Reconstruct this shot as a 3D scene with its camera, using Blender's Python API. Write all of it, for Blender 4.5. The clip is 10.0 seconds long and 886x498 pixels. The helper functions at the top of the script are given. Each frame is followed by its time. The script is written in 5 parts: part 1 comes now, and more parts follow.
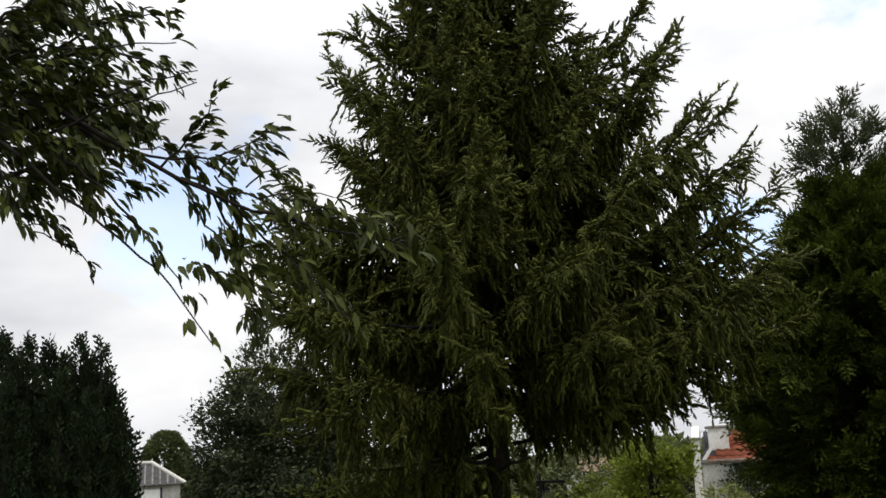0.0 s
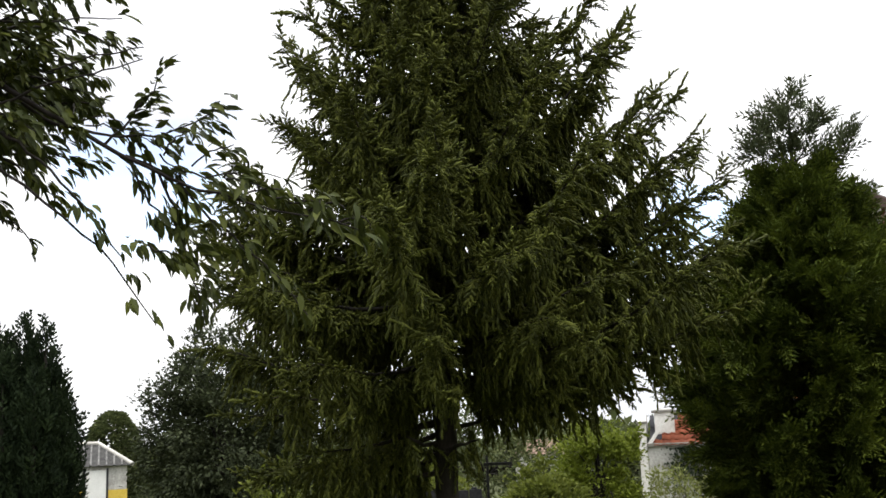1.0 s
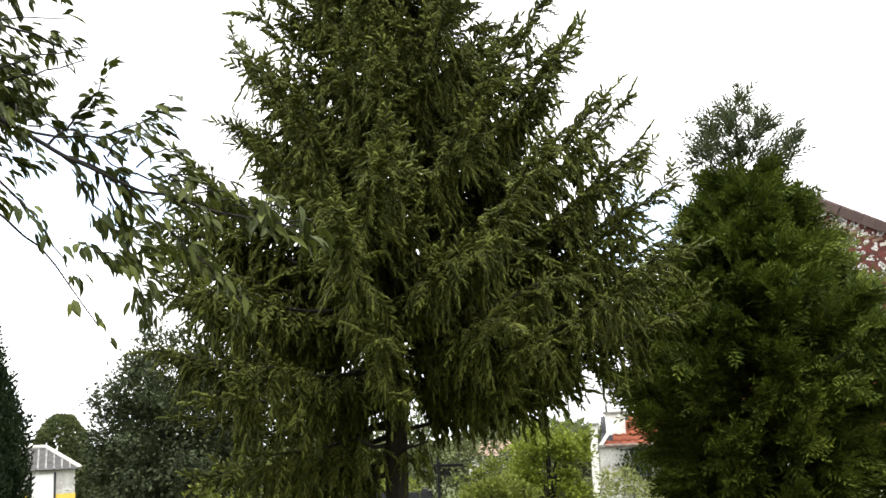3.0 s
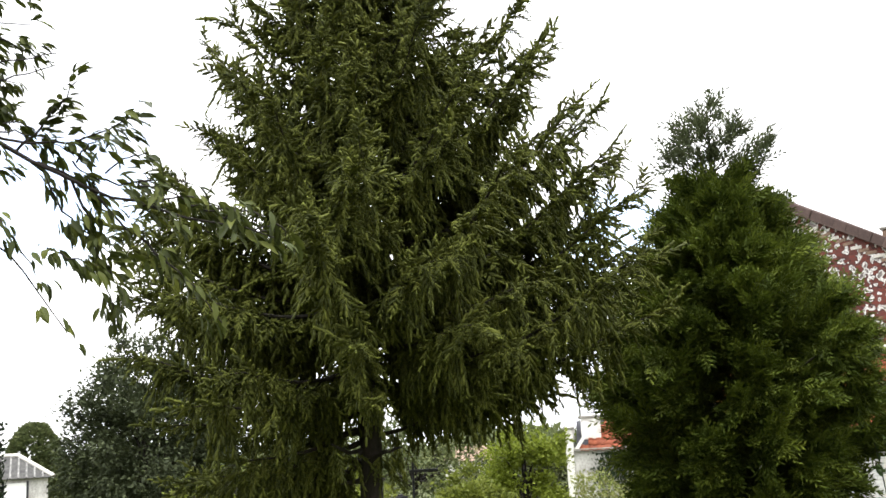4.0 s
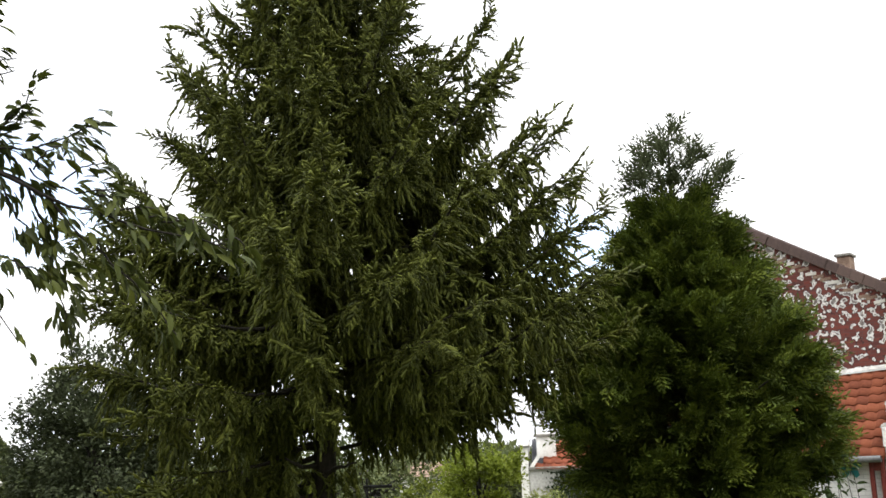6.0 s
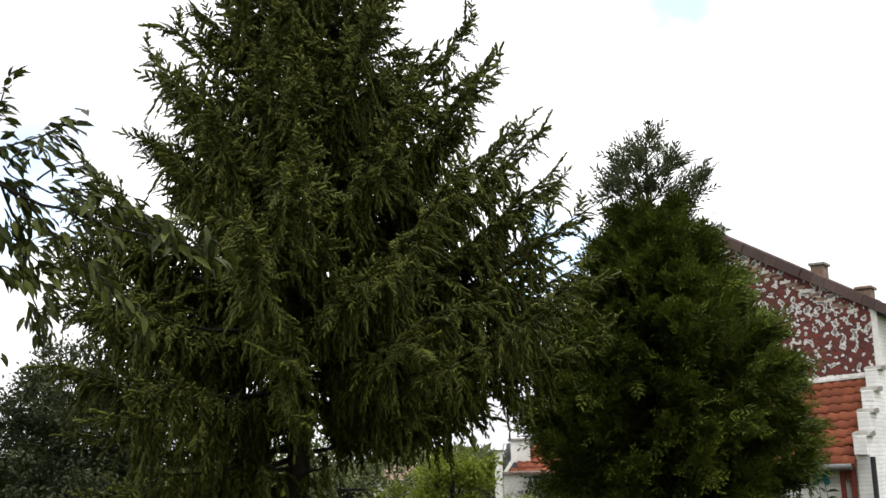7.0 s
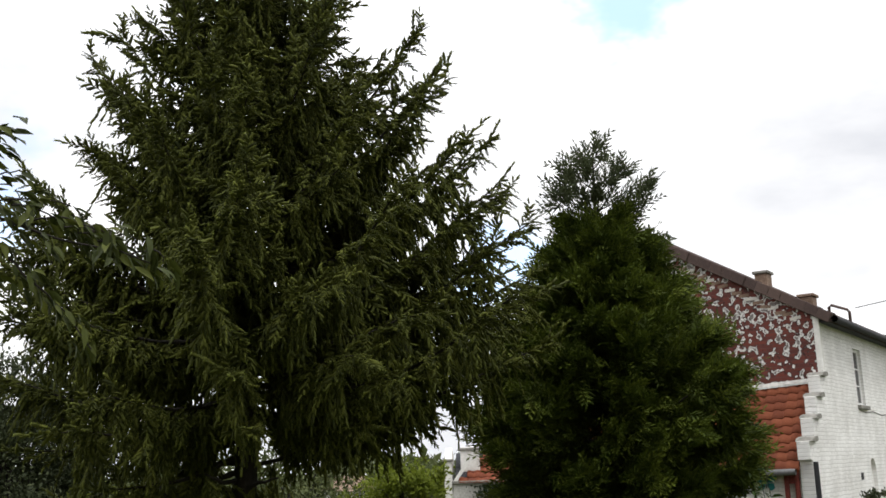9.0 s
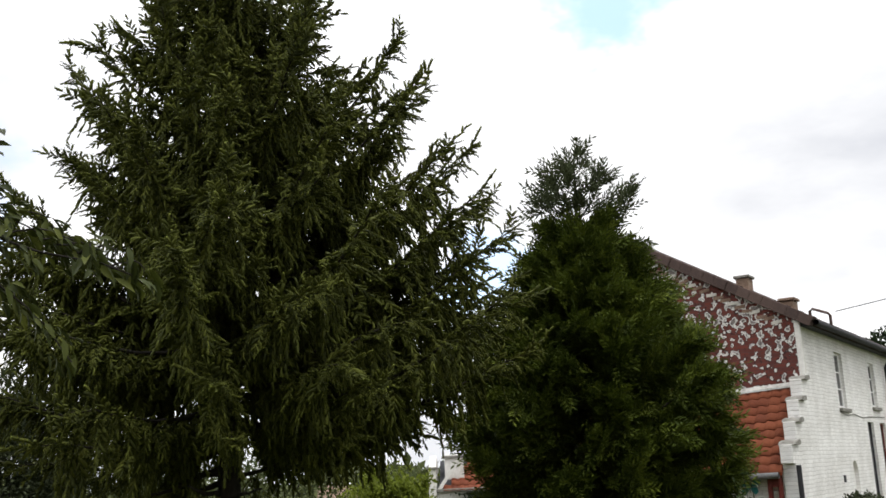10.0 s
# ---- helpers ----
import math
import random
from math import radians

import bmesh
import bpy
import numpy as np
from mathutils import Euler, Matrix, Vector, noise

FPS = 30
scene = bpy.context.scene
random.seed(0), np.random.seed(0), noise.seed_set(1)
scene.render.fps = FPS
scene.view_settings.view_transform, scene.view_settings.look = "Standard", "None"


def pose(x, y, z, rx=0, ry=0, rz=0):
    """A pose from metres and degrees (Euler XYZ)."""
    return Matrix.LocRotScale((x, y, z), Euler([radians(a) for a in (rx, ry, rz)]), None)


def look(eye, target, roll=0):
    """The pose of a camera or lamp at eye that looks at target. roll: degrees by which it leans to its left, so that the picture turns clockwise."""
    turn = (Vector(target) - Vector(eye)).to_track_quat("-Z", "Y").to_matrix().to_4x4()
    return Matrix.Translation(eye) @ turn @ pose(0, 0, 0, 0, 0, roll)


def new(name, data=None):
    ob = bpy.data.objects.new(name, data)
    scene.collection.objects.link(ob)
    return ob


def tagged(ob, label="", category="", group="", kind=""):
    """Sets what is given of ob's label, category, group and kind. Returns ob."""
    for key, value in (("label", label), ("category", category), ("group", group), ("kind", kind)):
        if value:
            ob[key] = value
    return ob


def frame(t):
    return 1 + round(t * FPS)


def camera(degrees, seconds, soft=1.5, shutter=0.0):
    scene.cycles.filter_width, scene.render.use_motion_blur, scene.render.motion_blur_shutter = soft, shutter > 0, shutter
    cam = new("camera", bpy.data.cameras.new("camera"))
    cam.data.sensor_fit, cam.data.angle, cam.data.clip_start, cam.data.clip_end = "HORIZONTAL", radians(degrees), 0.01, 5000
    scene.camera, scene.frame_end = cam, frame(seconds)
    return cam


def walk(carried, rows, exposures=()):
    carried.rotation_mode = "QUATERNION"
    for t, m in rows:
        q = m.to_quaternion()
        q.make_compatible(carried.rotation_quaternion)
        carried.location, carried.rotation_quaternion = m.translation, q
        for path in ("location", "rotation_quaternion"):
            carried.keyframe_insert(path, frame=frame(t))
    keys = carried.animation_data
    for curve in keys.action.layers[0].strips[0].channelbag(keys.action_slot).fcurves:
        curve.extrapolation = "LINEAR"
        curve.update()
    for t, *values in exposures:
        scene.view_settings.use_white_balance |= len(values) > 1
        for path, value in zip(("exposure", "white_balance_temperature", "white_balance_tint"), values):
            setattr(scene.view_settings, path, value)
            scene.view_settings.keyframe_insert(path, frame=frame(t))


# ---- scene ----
cam = camera(46.0, 10.0, soft=1.6)
# seconds, eye x, y, z, pitch, roll to the right, yaw
PATH = [
    (0, -0.100, 0.051, 1.662, 11.46, 2.65, 6.82),
    (0.5, -0.089, 0.056, 1.656, 10.27, 2.22, 5.18),
    (1, -0.068, 0.038, 1.655, 10.42, 2.33, 4.25),
    (1.5, -0.061, 0.034, 1.657, 10.34, 2.19, 3.76),
    (2, -0.053, 0.021, 1.653, 10.23, 2.41, 3.15),
    (2.5, -0.043, 0.017, 1.653, 10.30, 2.43, 2.49),
    (4, 0.002, -0.013, 1.644, 10.65, 3.00, 0.39),
    (4.5, 0.000, -0.000, 1.650, 10.80, 2.90, -0.01),
    (5, 0.009, -0.017, 1.646, 11.13, 2.40, -0.67),
    (5.5, 0.012, -0.025, 1.650, 11.30, 2.12, -1.23),
    (7, 0.010, -0.016, 1.667, 11.52, 1.30, -3.11),
    (7.5, 0.015, -0.017, 1.668, 11.62, 1.07, -3.78),
    (8, 0.013, -0.014, 1.666, 11.77, 1.09, -4.63),
    (8.5, 0.015, 0.008, 1.671, 11.88, 1.54, -5.28),
    (9, 0.024, -0.007, 1.667, 11.97, 2.05, -5.95),
    (9.5, 0.021, 0.001, 1.669, 12.14, 2.44, -6.55),
    (10, 0.021, 0.008, 1.675, 12.33, 2.81, -6.98),
]
EXPOSURES = [(0.0, -0.40), (0.5, -0.16), (1.0, 0.13), (1.5, 0.43), (2.0, 0.75), (2.5, 0.92), (4.0, 1.06), (5.0, 1.05), (5.5, 0.87), (7.0, 0.14), (8.0, -0.06), (10.0, -0.12)]
walk(cam, [(t, pose(x, y, z, 0, 0, yaw) @ pose(0, 0, 0, 90 + pitch) @ pose(0, 0, 0, 0, 0, -roll)) for t, x, y, z, pitch, roll, yaw in PATH], EXPOSURES)

# ---- sky and light ----
SUN_HEIGHT, SUN_TURN = 66.0, 152.0


def build_sky():
    world = bpy.data.worlds.new("sky")
    scene.world = world
    world.use_nodes = True
    nt = world.node_tree
    nt.nodes.clear()
    out = nt.nodes.new("ShaderNodeOutputWorld")
    bg = nt.nodes.new("ShaderNodeBackground")
    sky = nt.nodes.new("ShaderNodeTexSky")
    sky.sky_type, sky.sun_disc = "NISHITA", False
    sky.sun_elevation, sky.sun_rotation = radians(SUN_HEIGHT), radians(SUN_TURN)
    dim = nt.nodes.new("ShaderNodeVectorMath")
    dim.operation = "SCALE"
    dim.inputs[3].default_value = 0.12
    nt.links.new(sky.outputs[0], dim.inputs[0])
    co = nt.nodes.new("ShaderNodeTexCoord")
    # cloud deck: broad soft banks with finer billows
    def noise_node(scale, detail, rough, stretch):
        m = nt.nodes.new("ShaderNodeMapping")
        m.inputs["Scale"].default_value = stretch
        n = nt.nodes.new("ShaderNodeTexNoise")
        n.inputs["Scale"].default_value, n.inputs["Detail"].default_value, n.inputs["Roughness"].default_value = scale, detail, rough
        nt.links.new(co.outputs["Generated"], m.inputs[0])
        nt.links.new(m.outputs[0], n.inputs["Vector"])
        return n
    banks = noise_node(2.2, 6, 0.55, (1, 1, 2.6))
    shade = nt.nodes.new("ShaderNodeValToRGB")
    shade.color_ramp.elements[0].position, shade.color_ramp.elements[0].color = 0.31, (0.82, 0.84, 0.90, 1)
    shade.color_ramp.elements[1].position, shade.color_ramp.elements[1].color = 0.58, (1.32, 1.32, 1.33, 1)
    nt.links.new(banks.outputs[0], shade.inputs[0])
    # gaps of blue between the clouds
    holes = []
    billow = noise_node(5.0, 5, 0.6, (1, 1, 1.6))
    for gap, size in (((2.95, 9.5, 4.62), 0.09), ((-3.73, 9.4, 2.62), 0.075), ((1.5, 9.9, 1.85), 0.045)):
        v = Vector(gap).normalized()
        dist = nt.nodes.new("ShaderNodeVectorMath")
        dist.operation = "DISTANCE"
        dist.inputs[1].default_value = v
        nt.links.new(co.outputs["Generated"], dist.inputs[0])
        add = nt.nodes.new("ShaderNodeMath")
        add.operation = "MULTIPLY_ADD"
        add.inputs[1].default_value = 0.30
        nt.links.new(billow.outputs[0], add.inputs[0])
        nt.links.new(dist.outputs["Value"], add.inputs[2])
        ramp = nt.nodes.new("ShaderNodeMapRange")
        ramp.interpolation_type = "SMOOTHSTEP"
        ramp.inputs[1].default_value, ramp.inputs[2].default_value = 0.15 + size * 0.45, 0.15 + size * 1.15
        ramp.inputs[3].default_value, ramp.inputs[4].default_value = 0.85 if size > 0.08 else 0.55, 0.0
        nt.links.new(add.outputs[0], ramp.inputs[0])
        holes.append(ramp)
    top = holes[0].outputs[0]
    for h in holes[1:]:
        mx = nt.nodes.new("ShaderNodeMath")
        mx.operation = "MAXIMUM"
        nt.links.new(top, mx.inputs[0])
        nt.links.new(h.outputs[0], mx.inputs[1])
        top = mx.outputs[0]
    mix = nt.nodes.new("ShaderNodeMixRGB")
    nt.links.new(top, mix.inputs[0])
    nt.links.new(shade.outputs[0], mix.inputs[1])
    blue = nt.nodes.new("ShaderNodeVectorMath")
    blue.operation = "SCALE"
    blue.inputs[3].default_value = 3.0
    nt.links.new(dim.outputs[0], blue.inputs[0])
    nt.links.new(blue.outputs[0], mix.inputs[2])
    # an overcast sky is brightest overhead
    split = nt.nodes.new("ShaderNodeSeparateXYZ")
    nt.links.new(co.outputs["Generated"], split.inputs[0])
    lift = nt.nodes.new("ShaderNodeMapRange")
    lift.inputs[1].default_value, lift.inputs[2].default_value = 0.3, 1.0
    lift.inputs[3].default_value, lift.inputs[4].default_value = 1.0, 2.5
    nt.links.new(split.outputs[2], lift.inputs[0])
    over = nt.nodes.new("ShaderNodeVectorMath")
    over.operation = "SCALE"
    nt.links.new(mix.outputs[0], over.inputs[0])
    nt.links.new(lift.outputs[0], over.inputs[3])
    nt.links.new(over.outputs[0], bg.inputs[0])
    bg.inputs[1].default_value = 1.0
    nt.links.new(bg.outputs[0], out.inputs[0])


build_sky()
sun = new("sun", bpy.data.lights.new("sun", "SUN"))
sun.data.energy, sun.data.angle, sun.data.color = 1.1, radians(18), (1.0, 0.96, 0.9)
sun.matrix_world = look((0, 0, 60), Vector((0, 0, 60)) - Vector((math.sin(radians(SUN_TURN)) * math.cos(radians(SUN_HEIGHT)), math.cos(radians(SUN_TURN)) * math.cos(radians(SUN_HEIGHT)), math.sin(radians(SUN_HEIGHT)))))


# ---- materials ----
def node_material(name):
    m = bpy.data.materials.new(name)
    m.use_nodes = True
    nt = m.node_tree
    return m, nt, nt.nodes["Principled BSDF"], nt.nodes["Material Output"]


def ramp_node(nt, stops):
    r = nt.nodes.new("ShaderNodeValToRGB")
    while len(r.color_ramp.elements) < len(stops):
        r.color_ramp.elements.new(0.5)
    for e, (p, c) in zip(r.color_ramp.elements, stops):
        e.position, e.color = p, (*c, 1)
    return r


def noise_tex(nt, scale, detail=4, rough=0.55, source="Object", stretch=(1, 1, 1)):
    co = nt.nodes.new("ShaderNodeTexCoord")
    mp = nt.nodes.new("ShaderNodeMapping")
    mp.inputs["Scale"].default_value = stretch
    n = nt.nodes.new("ShaderNodeTexNoise")
    n.inputs["Scale"].default_value, n.inputs["Detail"].default_value, n.inputs["Roughness"].default_value = scale, detail, rough
    nt.links.new(co.outputs[source], mp.inputs[0])
    nt.links.new(mp.outputs[0], n.inputs["Vector"])
    return n


def leaf_material(name, dark, mid, light, rough=0.5, through_light=0.25, patch=1.2):
    """Foliage: colour varies leaf by leaf and from clump to clump."""
    m, nt, bsdf, out = node_material(name)
    geo = nt.nodes.new("ShaderNodeNewGeometry")
    n = noise_tex(nt, patch, 3)
    add = nt.nodes.new("ShaderNodeMath")
    add.operation = "MULTIPLY_ADD"
    add.inputs[1].default_value = 0.5
    half = nt.nodes.new("ShaderNodeMath")
    half.operation = "MULTIPLY"
    half.inputs[1].default_value = 0.5
    nt.links.new(n.outputs[0], half.inputs[0])
    nt.links.new(geo.outputs["Random Per Island"], add.inputs[0])
    nt.links.new(half.outputs[0], add.inputs[2])
    r = ramp_node(nt, ((0.15, dark), (0.5, mid), (0.9, light)))
    nt.links.new(add.outputs[0], r.inputs[0])
    nt.links.new(r.outputs[0], bsdf.inputs["Base Color"])
    bsdf.inputs["Roughness"].default_value = rough
    bsdf.inputs["Specular IOR Level"].default_value = 0.12
    tr = nt.nodes.new("ShaderNodeBsdfTranslucent")
    nt.links.new(r.outputs[0], tr.inputs[0])
    mx = nt.nodes.new("ShaderNodeMixShader")
    mx.inputs[0].default_value = through_light
    nt.links.new(bsdf.outputs[0], mx.inputs[1])
    nt.links.new(tr.outputs[0], mx.inputs[2])
    nt.links.new(mx.outputs[0], out.inputs[0])
    return m


def rough_material(name, a, b, scale, rough=0.85, bump=0.3, fine=8.0, metal=0.0, stretch=(1, 1, 1), source="Object"):
    """A plain worn surface: two colours blotched at two scales, with fine relief."""
    m, nt, bsdf, out = node_material(name)
    n1, n2 = noise_tex(nt, scale, 5, 0.6, source, stretch), noise_tex(nt, scale * fine, 4, 0.6, source, stretch)
    mixv = nt.nodes.new("ShaderNodeMath")
    mixv.operation = "MULTIPLY_ADD"
    mixv.inputs[1].default_value = 0.4
    nt.links.new(n2.outputs[0], mixv.inputs[0])
    sub = nt.nodes.new("ShaderNodeMath")
    sub.operation = "MULTIPLY"
    sub.inputs[1].default_value = 0.6
    nt.links.new(n1.outputs[0], sub.inputs[0])
    nt.links.new(sub.outputs[0], mixv.inputs[2])
    r = ramp_node(nt, ((0.35, a), (0.65, b)))
    nt.links.new(mixv.outputs[0], r.inputs[0])
    nt.links.new(r.outputs[0], bsdf.inputs["Base Color"])
    bsdf.inputs["Roughness"].default_value, bsdf.inputs["Metallic"].default_value = rough, metal
    bsdf.inputs["Specular IOR Level"].default_value = 0.25
    bp = nt.nodes.new("ShaderNodeBump")
    bp.inputs["Strength"].default_value, bp.inputs["Distance"].default_value = bump, 0.02
    nt.links.new(n2.outputs[0], bp.inputs["Height"])
    nt.links.new(bp.outputs[0], bsdf.inputs["Normal"])
    return m


SPRUCE = leaf_material("spruce_needles", (0.020, 0.025, 0.007), (0.059, 0.068, 0.012), (0.112, 0.124, 0.021), 0.7, 0.10, 1.6)
SPRUCE_TIP = leaf_material("spruce_young_needles", (0.070, 0.086, 0.015), (0.115, 0.136, 0.024), (0.165, 0.188, 0.034), 0.65, 0.12, 1.6)
CYPRESS = leaf_material("cypress_scales", (0.022, 0.033, 0.006), (0.068, 0.094, 0.012), (0.150, 0.180, 0.024), 0.65, 0.14, 0.9)
CYPRESS_TOP = leaf_material("thin_cypress_scales", (0.030, 0.040, 0.018), (0.060, 0.074, 0.034), (0.105, 0.120, 0.060), 0.65, 0.15, 0.9)
YEW = leaf_material("yew_needles", (0.007, 0.013, 0.006), (0.016, 0.027, 0.011), (0.034, 0.052, 0.019), 0.65, 0.08, 1.5)
CHERRY = leaf_material("cherry_leaves", (0.018, 0.025, 0.006), (0.040, 0.052, 0.010), (0.115, 0.130, 0.021), 0.5, 0.15, 2.5)
GREY_LEAF = leaf_material("grey_green_leaves", (0.018, 0.024, 0.011), (0.039, 0.049, 0.022), (0.082, 0.096, 0.046), 0.6, 0.2, 0.8)
FAR_LEAF = leaf_material("distant_leaves", (0.045, 0.060, 0.024), (0.075, 0.092, 0.034), (0.120, 0.132, 0.050), 0.6, 0.25, 0.3)
LIME_LEAF = leaf_material("light_green_leaves", (0.085, 0.112, 0.013), (0.140, 0.175, 0.020), (0.210, 0.250, 0.034), 0.5, 0.4, 1.0)
SHRUB_LEAF = leaf_material("shrub_leaves", (0.062, 0.080, 0.013), (0.115, 0.138, 0.022), (0.180, 0.200, 0.036), 0.5, 0.4, 1.0)
HEDGE_LEAF = leaf_material("hedge_leaves", (0.110, 0.140, 0.030), (0.180, 0.200, 0.060), (0.260, 0.270, 0.100), 0.45, 0.3, 2.0)
GLOSSY_LEAF = leaf_material("glossy_climber_leaves", (0.030, 0.055, 0.018), (0.050, 0.080, 0.024), (0.080, 0.105, 0.040), 0.2, 0.15, 3.0)
GRASS = leaf_material("grass_blades", (0.035, 0.055, 0.012), (0.060, 0.090, 0.020), (0.110, 0.135, 0.035), 0.6, 0.3, 0.6)
BARK = rough_material("bark", (0.010, 0.009, 0.007), (0.034, 0.029, 0.023), 6.0, 0.95, 0.8, 5.0, stretch=(1, 1, 0.35))
TWIG = rough_material("twig_bark", (0.009, 0.007, 0.006), (0.026, 0.021, 0.017), 30.0, 0.8, 0.4)
GROUND = rough_material("meadow", (0.030, 0.045, 0.012), (0.085, 0.090, 0.030), 0.7, 0.95, 0.6, 14.0)
RED_TILE = rough_material("red_clay_tile", (0.22, 0.044, 0.017), (0.38, 0.095, 0.036), 5.0, 0.75, 0.3, 9.0)
BROWN_TILE = rough_material("brown_clay_tile", (0.042, 0.028, 0.025), (0.100, 0.066, 0.056), 5.0, 0.7, 0.3, 9.0)
GREY_TILE = rough_material("weathered_grey_tile", (0.025, 0.025, 0.025), (0.085, 0.083, 0.078), 5, 0.85, 0.4, 7.0)
LIME_WASH = rough_material("limewashed_render", (0.55, 0.53, 0.49), (0.80, 0.79, 0.76), 1.6, 0.9, 0.35, 9.0)
STAINED_WASH = rough_material("stained_limewash", (0.22, 0.21, 0.19), (0.62, 0.61, 0.58), 2.2, 0.9, 0.5, 7.0)
PALE_TILE = rough_material("highlit_pale_tile", (0.07, 0.07, 0.067), (0.27, 0.265, 0.25), 6.0, 0.9, 0.4, 5.0)
GREY_STONE = rough_material("grey_kneeler_stone", (0.12, 0.115, 0.10), (0.30, 0.29, 0.26), 7.0, 0.9, 0.5, 6.0)
YELLOW_PAINT = rough_material("yellow_paint", (0.52, 0.36, 0.05), (0.68, 0.50, 0.10), 2.0, 0.8, 0.2)
WHITE_PAINT = rough_material("white_gloss_paint", (0.66, 0.66, 0.64), (0.80, 0.80, 0.78), 3.0, 0.45, 0.1)
RED_PAINT = rough_material("oxblood_paint", (0.090, 0.016, 0.012), (0.170, 0.035, 0.025), 4.0, 0.6, 0.2)
DARK_METAL = rough_material("dark_metal", (0.016, 0.016, 0.018), (0.040, 0.040, 0.043), 6.0, 0.75, 0.2)
ZINC = rough_material("dull_zinc", (0.10, 0.10, 0.10), (0.20, 0.20, 0.20), 4.0, 0.7, 0.2, metal=0.2)
DARK_BOARD_AND_SHADE = rough_material("tarred_board_and_room_shade", (0.020, 0.020, 0.024), (0.055, 0.055, 0.062), 3.0, 0.8, 0.3)
MORTAR = rough_material("lime_mortar", (0.42, 0.40, 0.36), (0.62, 0.60, 0.55), 4.0, 0.95, 0.4)
TEAL = rough_material("teal_enamel", (0.010, 0.110, 0.120), (0.030, 0.220, 0.220), 9.0, 0.35, 0.1)
CHIMNEY_BRICK = rough_material("chimney_brick", (0.13, 0.085, 0.062), (0.27, 0.19, 0.14), 6.0, 0.9, 0.5)


def brick_material(name, plane, bricks, mortar, flakes=None):
    """Brickwork; plane names the two axes of the wall. flakes: remains of old limewash, in blots with a shape of their own."""
    m, nt, bsdf, out = node_material(name)
    co = nt.nodes.new("ShaderNodeTexCoord")
    sep = nt.nodes.new("ShaderNodeSeparateXYZ")
    com = nt.nodes.new("ShaderNodeCombineXYZ")
    nt.links.new(co.outputs["Object"], sep.inputs[0])
    for k, axis in enumerate(plane):
        nt.links.new(sep.outputs[axis], com.inputs[k])
    wob = noise_tex(nt, 3.0, 2)
    warp = nt.nodes.new("ShaderNodeMixRGB")
    warp.blend_type = "LINEAR_LIGHT"
    warp.inputs[0].default_value = 0.03
    nt.links.new(com.outputs[0], warp.inputs[1])
    nt.links.new(wob.outputs["Color"], warp.inputs[2])
    br = nt.nodes.new("ShaderNodeTexBrick")
    br.inputs["Scale"].default_value, br.inputs["Brick Width"].default_value, br.inputs["Row Height"].default_value = 1.0, 0.225, 0.072
    br.inputs["Mortar Size"].default_value, br.inputs["Mortar Smooth"].default_value = 0.007, 0.4
    br.inputs["Color1"].default_value, br.inputs["Color2"].default_value, br.inputs["Mortar"].default_value = (*bricks[0], 1), (*bricks[1], 1), (*mortar, 1)
    nt.links.new(warp.outputs[0], br.inputs["Vector"])
    soil = noise_tex(nt, 1.3, 6, 0.65)
    soil_r = ramp_node(nt, ((0.30, (0.55, 0.53, 0.50)), (0.62, (1, 1, 1))))
    nt.links.new(soil.outputs[0], soil_r.inputs[0])
    mul = nt.nodes.new("ShaderNodeMixRGB")
    mul.blend_type = "MULTIPLY"
    mul.inputs[0].default_value = 0.55
    nt.links.new(br.outputs["Color"], mul.inputs[1])
    nt.links.new(soil_r.outputs[0], mul.inputs[2])
    colour = mul.outputs[0]
    if flakes:
        spots = noise_tex(nt, flakes[0], 1.0, 0.5)
        area = noise_tex(nt, 0.75, 2.0)
        add = nt.nodes.new("ShaderNodeMath")
        add.operation = "MULTIPLY_ADD"
        add.inputs[1].default_value = 0.55
        nt.links.new(area.outputs[0], add.inputs[0])
        nt.links.new(spots.outputs[0], add.inputs[2])
        cut = ramp_node(nt, ((flakes[1], (0, 0, 0)), (flakes[1] + 0.02, (1, 1, 1)), (flakes[1] + 0.10, (1, 1, 1)), (flakes[1] + 0.13, (0.25, 0.25, 0.25))))
        nt.links.new(add.outputs[0], cut.inputs[0])
        grain = noise_tex(nt, 24.0, 3)
        paint = ramp_node(nt, ((0.32, (0.22, 0.215, 0.205)), (0.58, (0.66, 0.65, 0.62))))
        nt.links.new(grain.outputs[0], paint.inputs[0])
        top = nt.nodes.new("ShaderNodeMixRGB")
        nt.links.new(cut.outputs[0], top.inputs[0])
        # darker rim round each blot, and blots that have worn through
        rim = ramp_node(nt, ((flakes[1] - 0.045, (1, 1, 1)), (flakes[1] - 0.015, (0.32, 0.30, 0.30)), (flakes[1] + 0.02, (0.32, 0.30, 0.30))))
        nt.links.new(add.outputs[0], rim.inputs[0])
        edge = nt.nodes.new("ShaderNodeMixRGB")
        edge.blend_type = "MULTIPLY"
        edge.inputs[0].default_value = 1.0
        nt.links.new(colour, edge.inputs[1])
        nt.links.new(rim.outputs[0], edge.inputs[2])
        nt.links.new(edge.outputs[0], top.inputs[1])
        nt.links.new(paint.outputs[0], top.inputs[2])
        colour = top.outputs[0]
    nt.links.new(colour, bsdf.inputs["Base Color"])
    bsdf.inputs["Roughness"].default_value = 0.85
    bp = nt.nodes.new("ShaderNodeBump")
    bp.inputs["Strength"].default_value, bp.inputs["Distance"].default_value = 0.65, 0.010
    bp.invert = True
    nt.links.new(br.outputs["Fac"], bp.inputs["Height"])
    nt.links.new(bp.outputs[0], bsdf.inputs["Normal"])
    return m


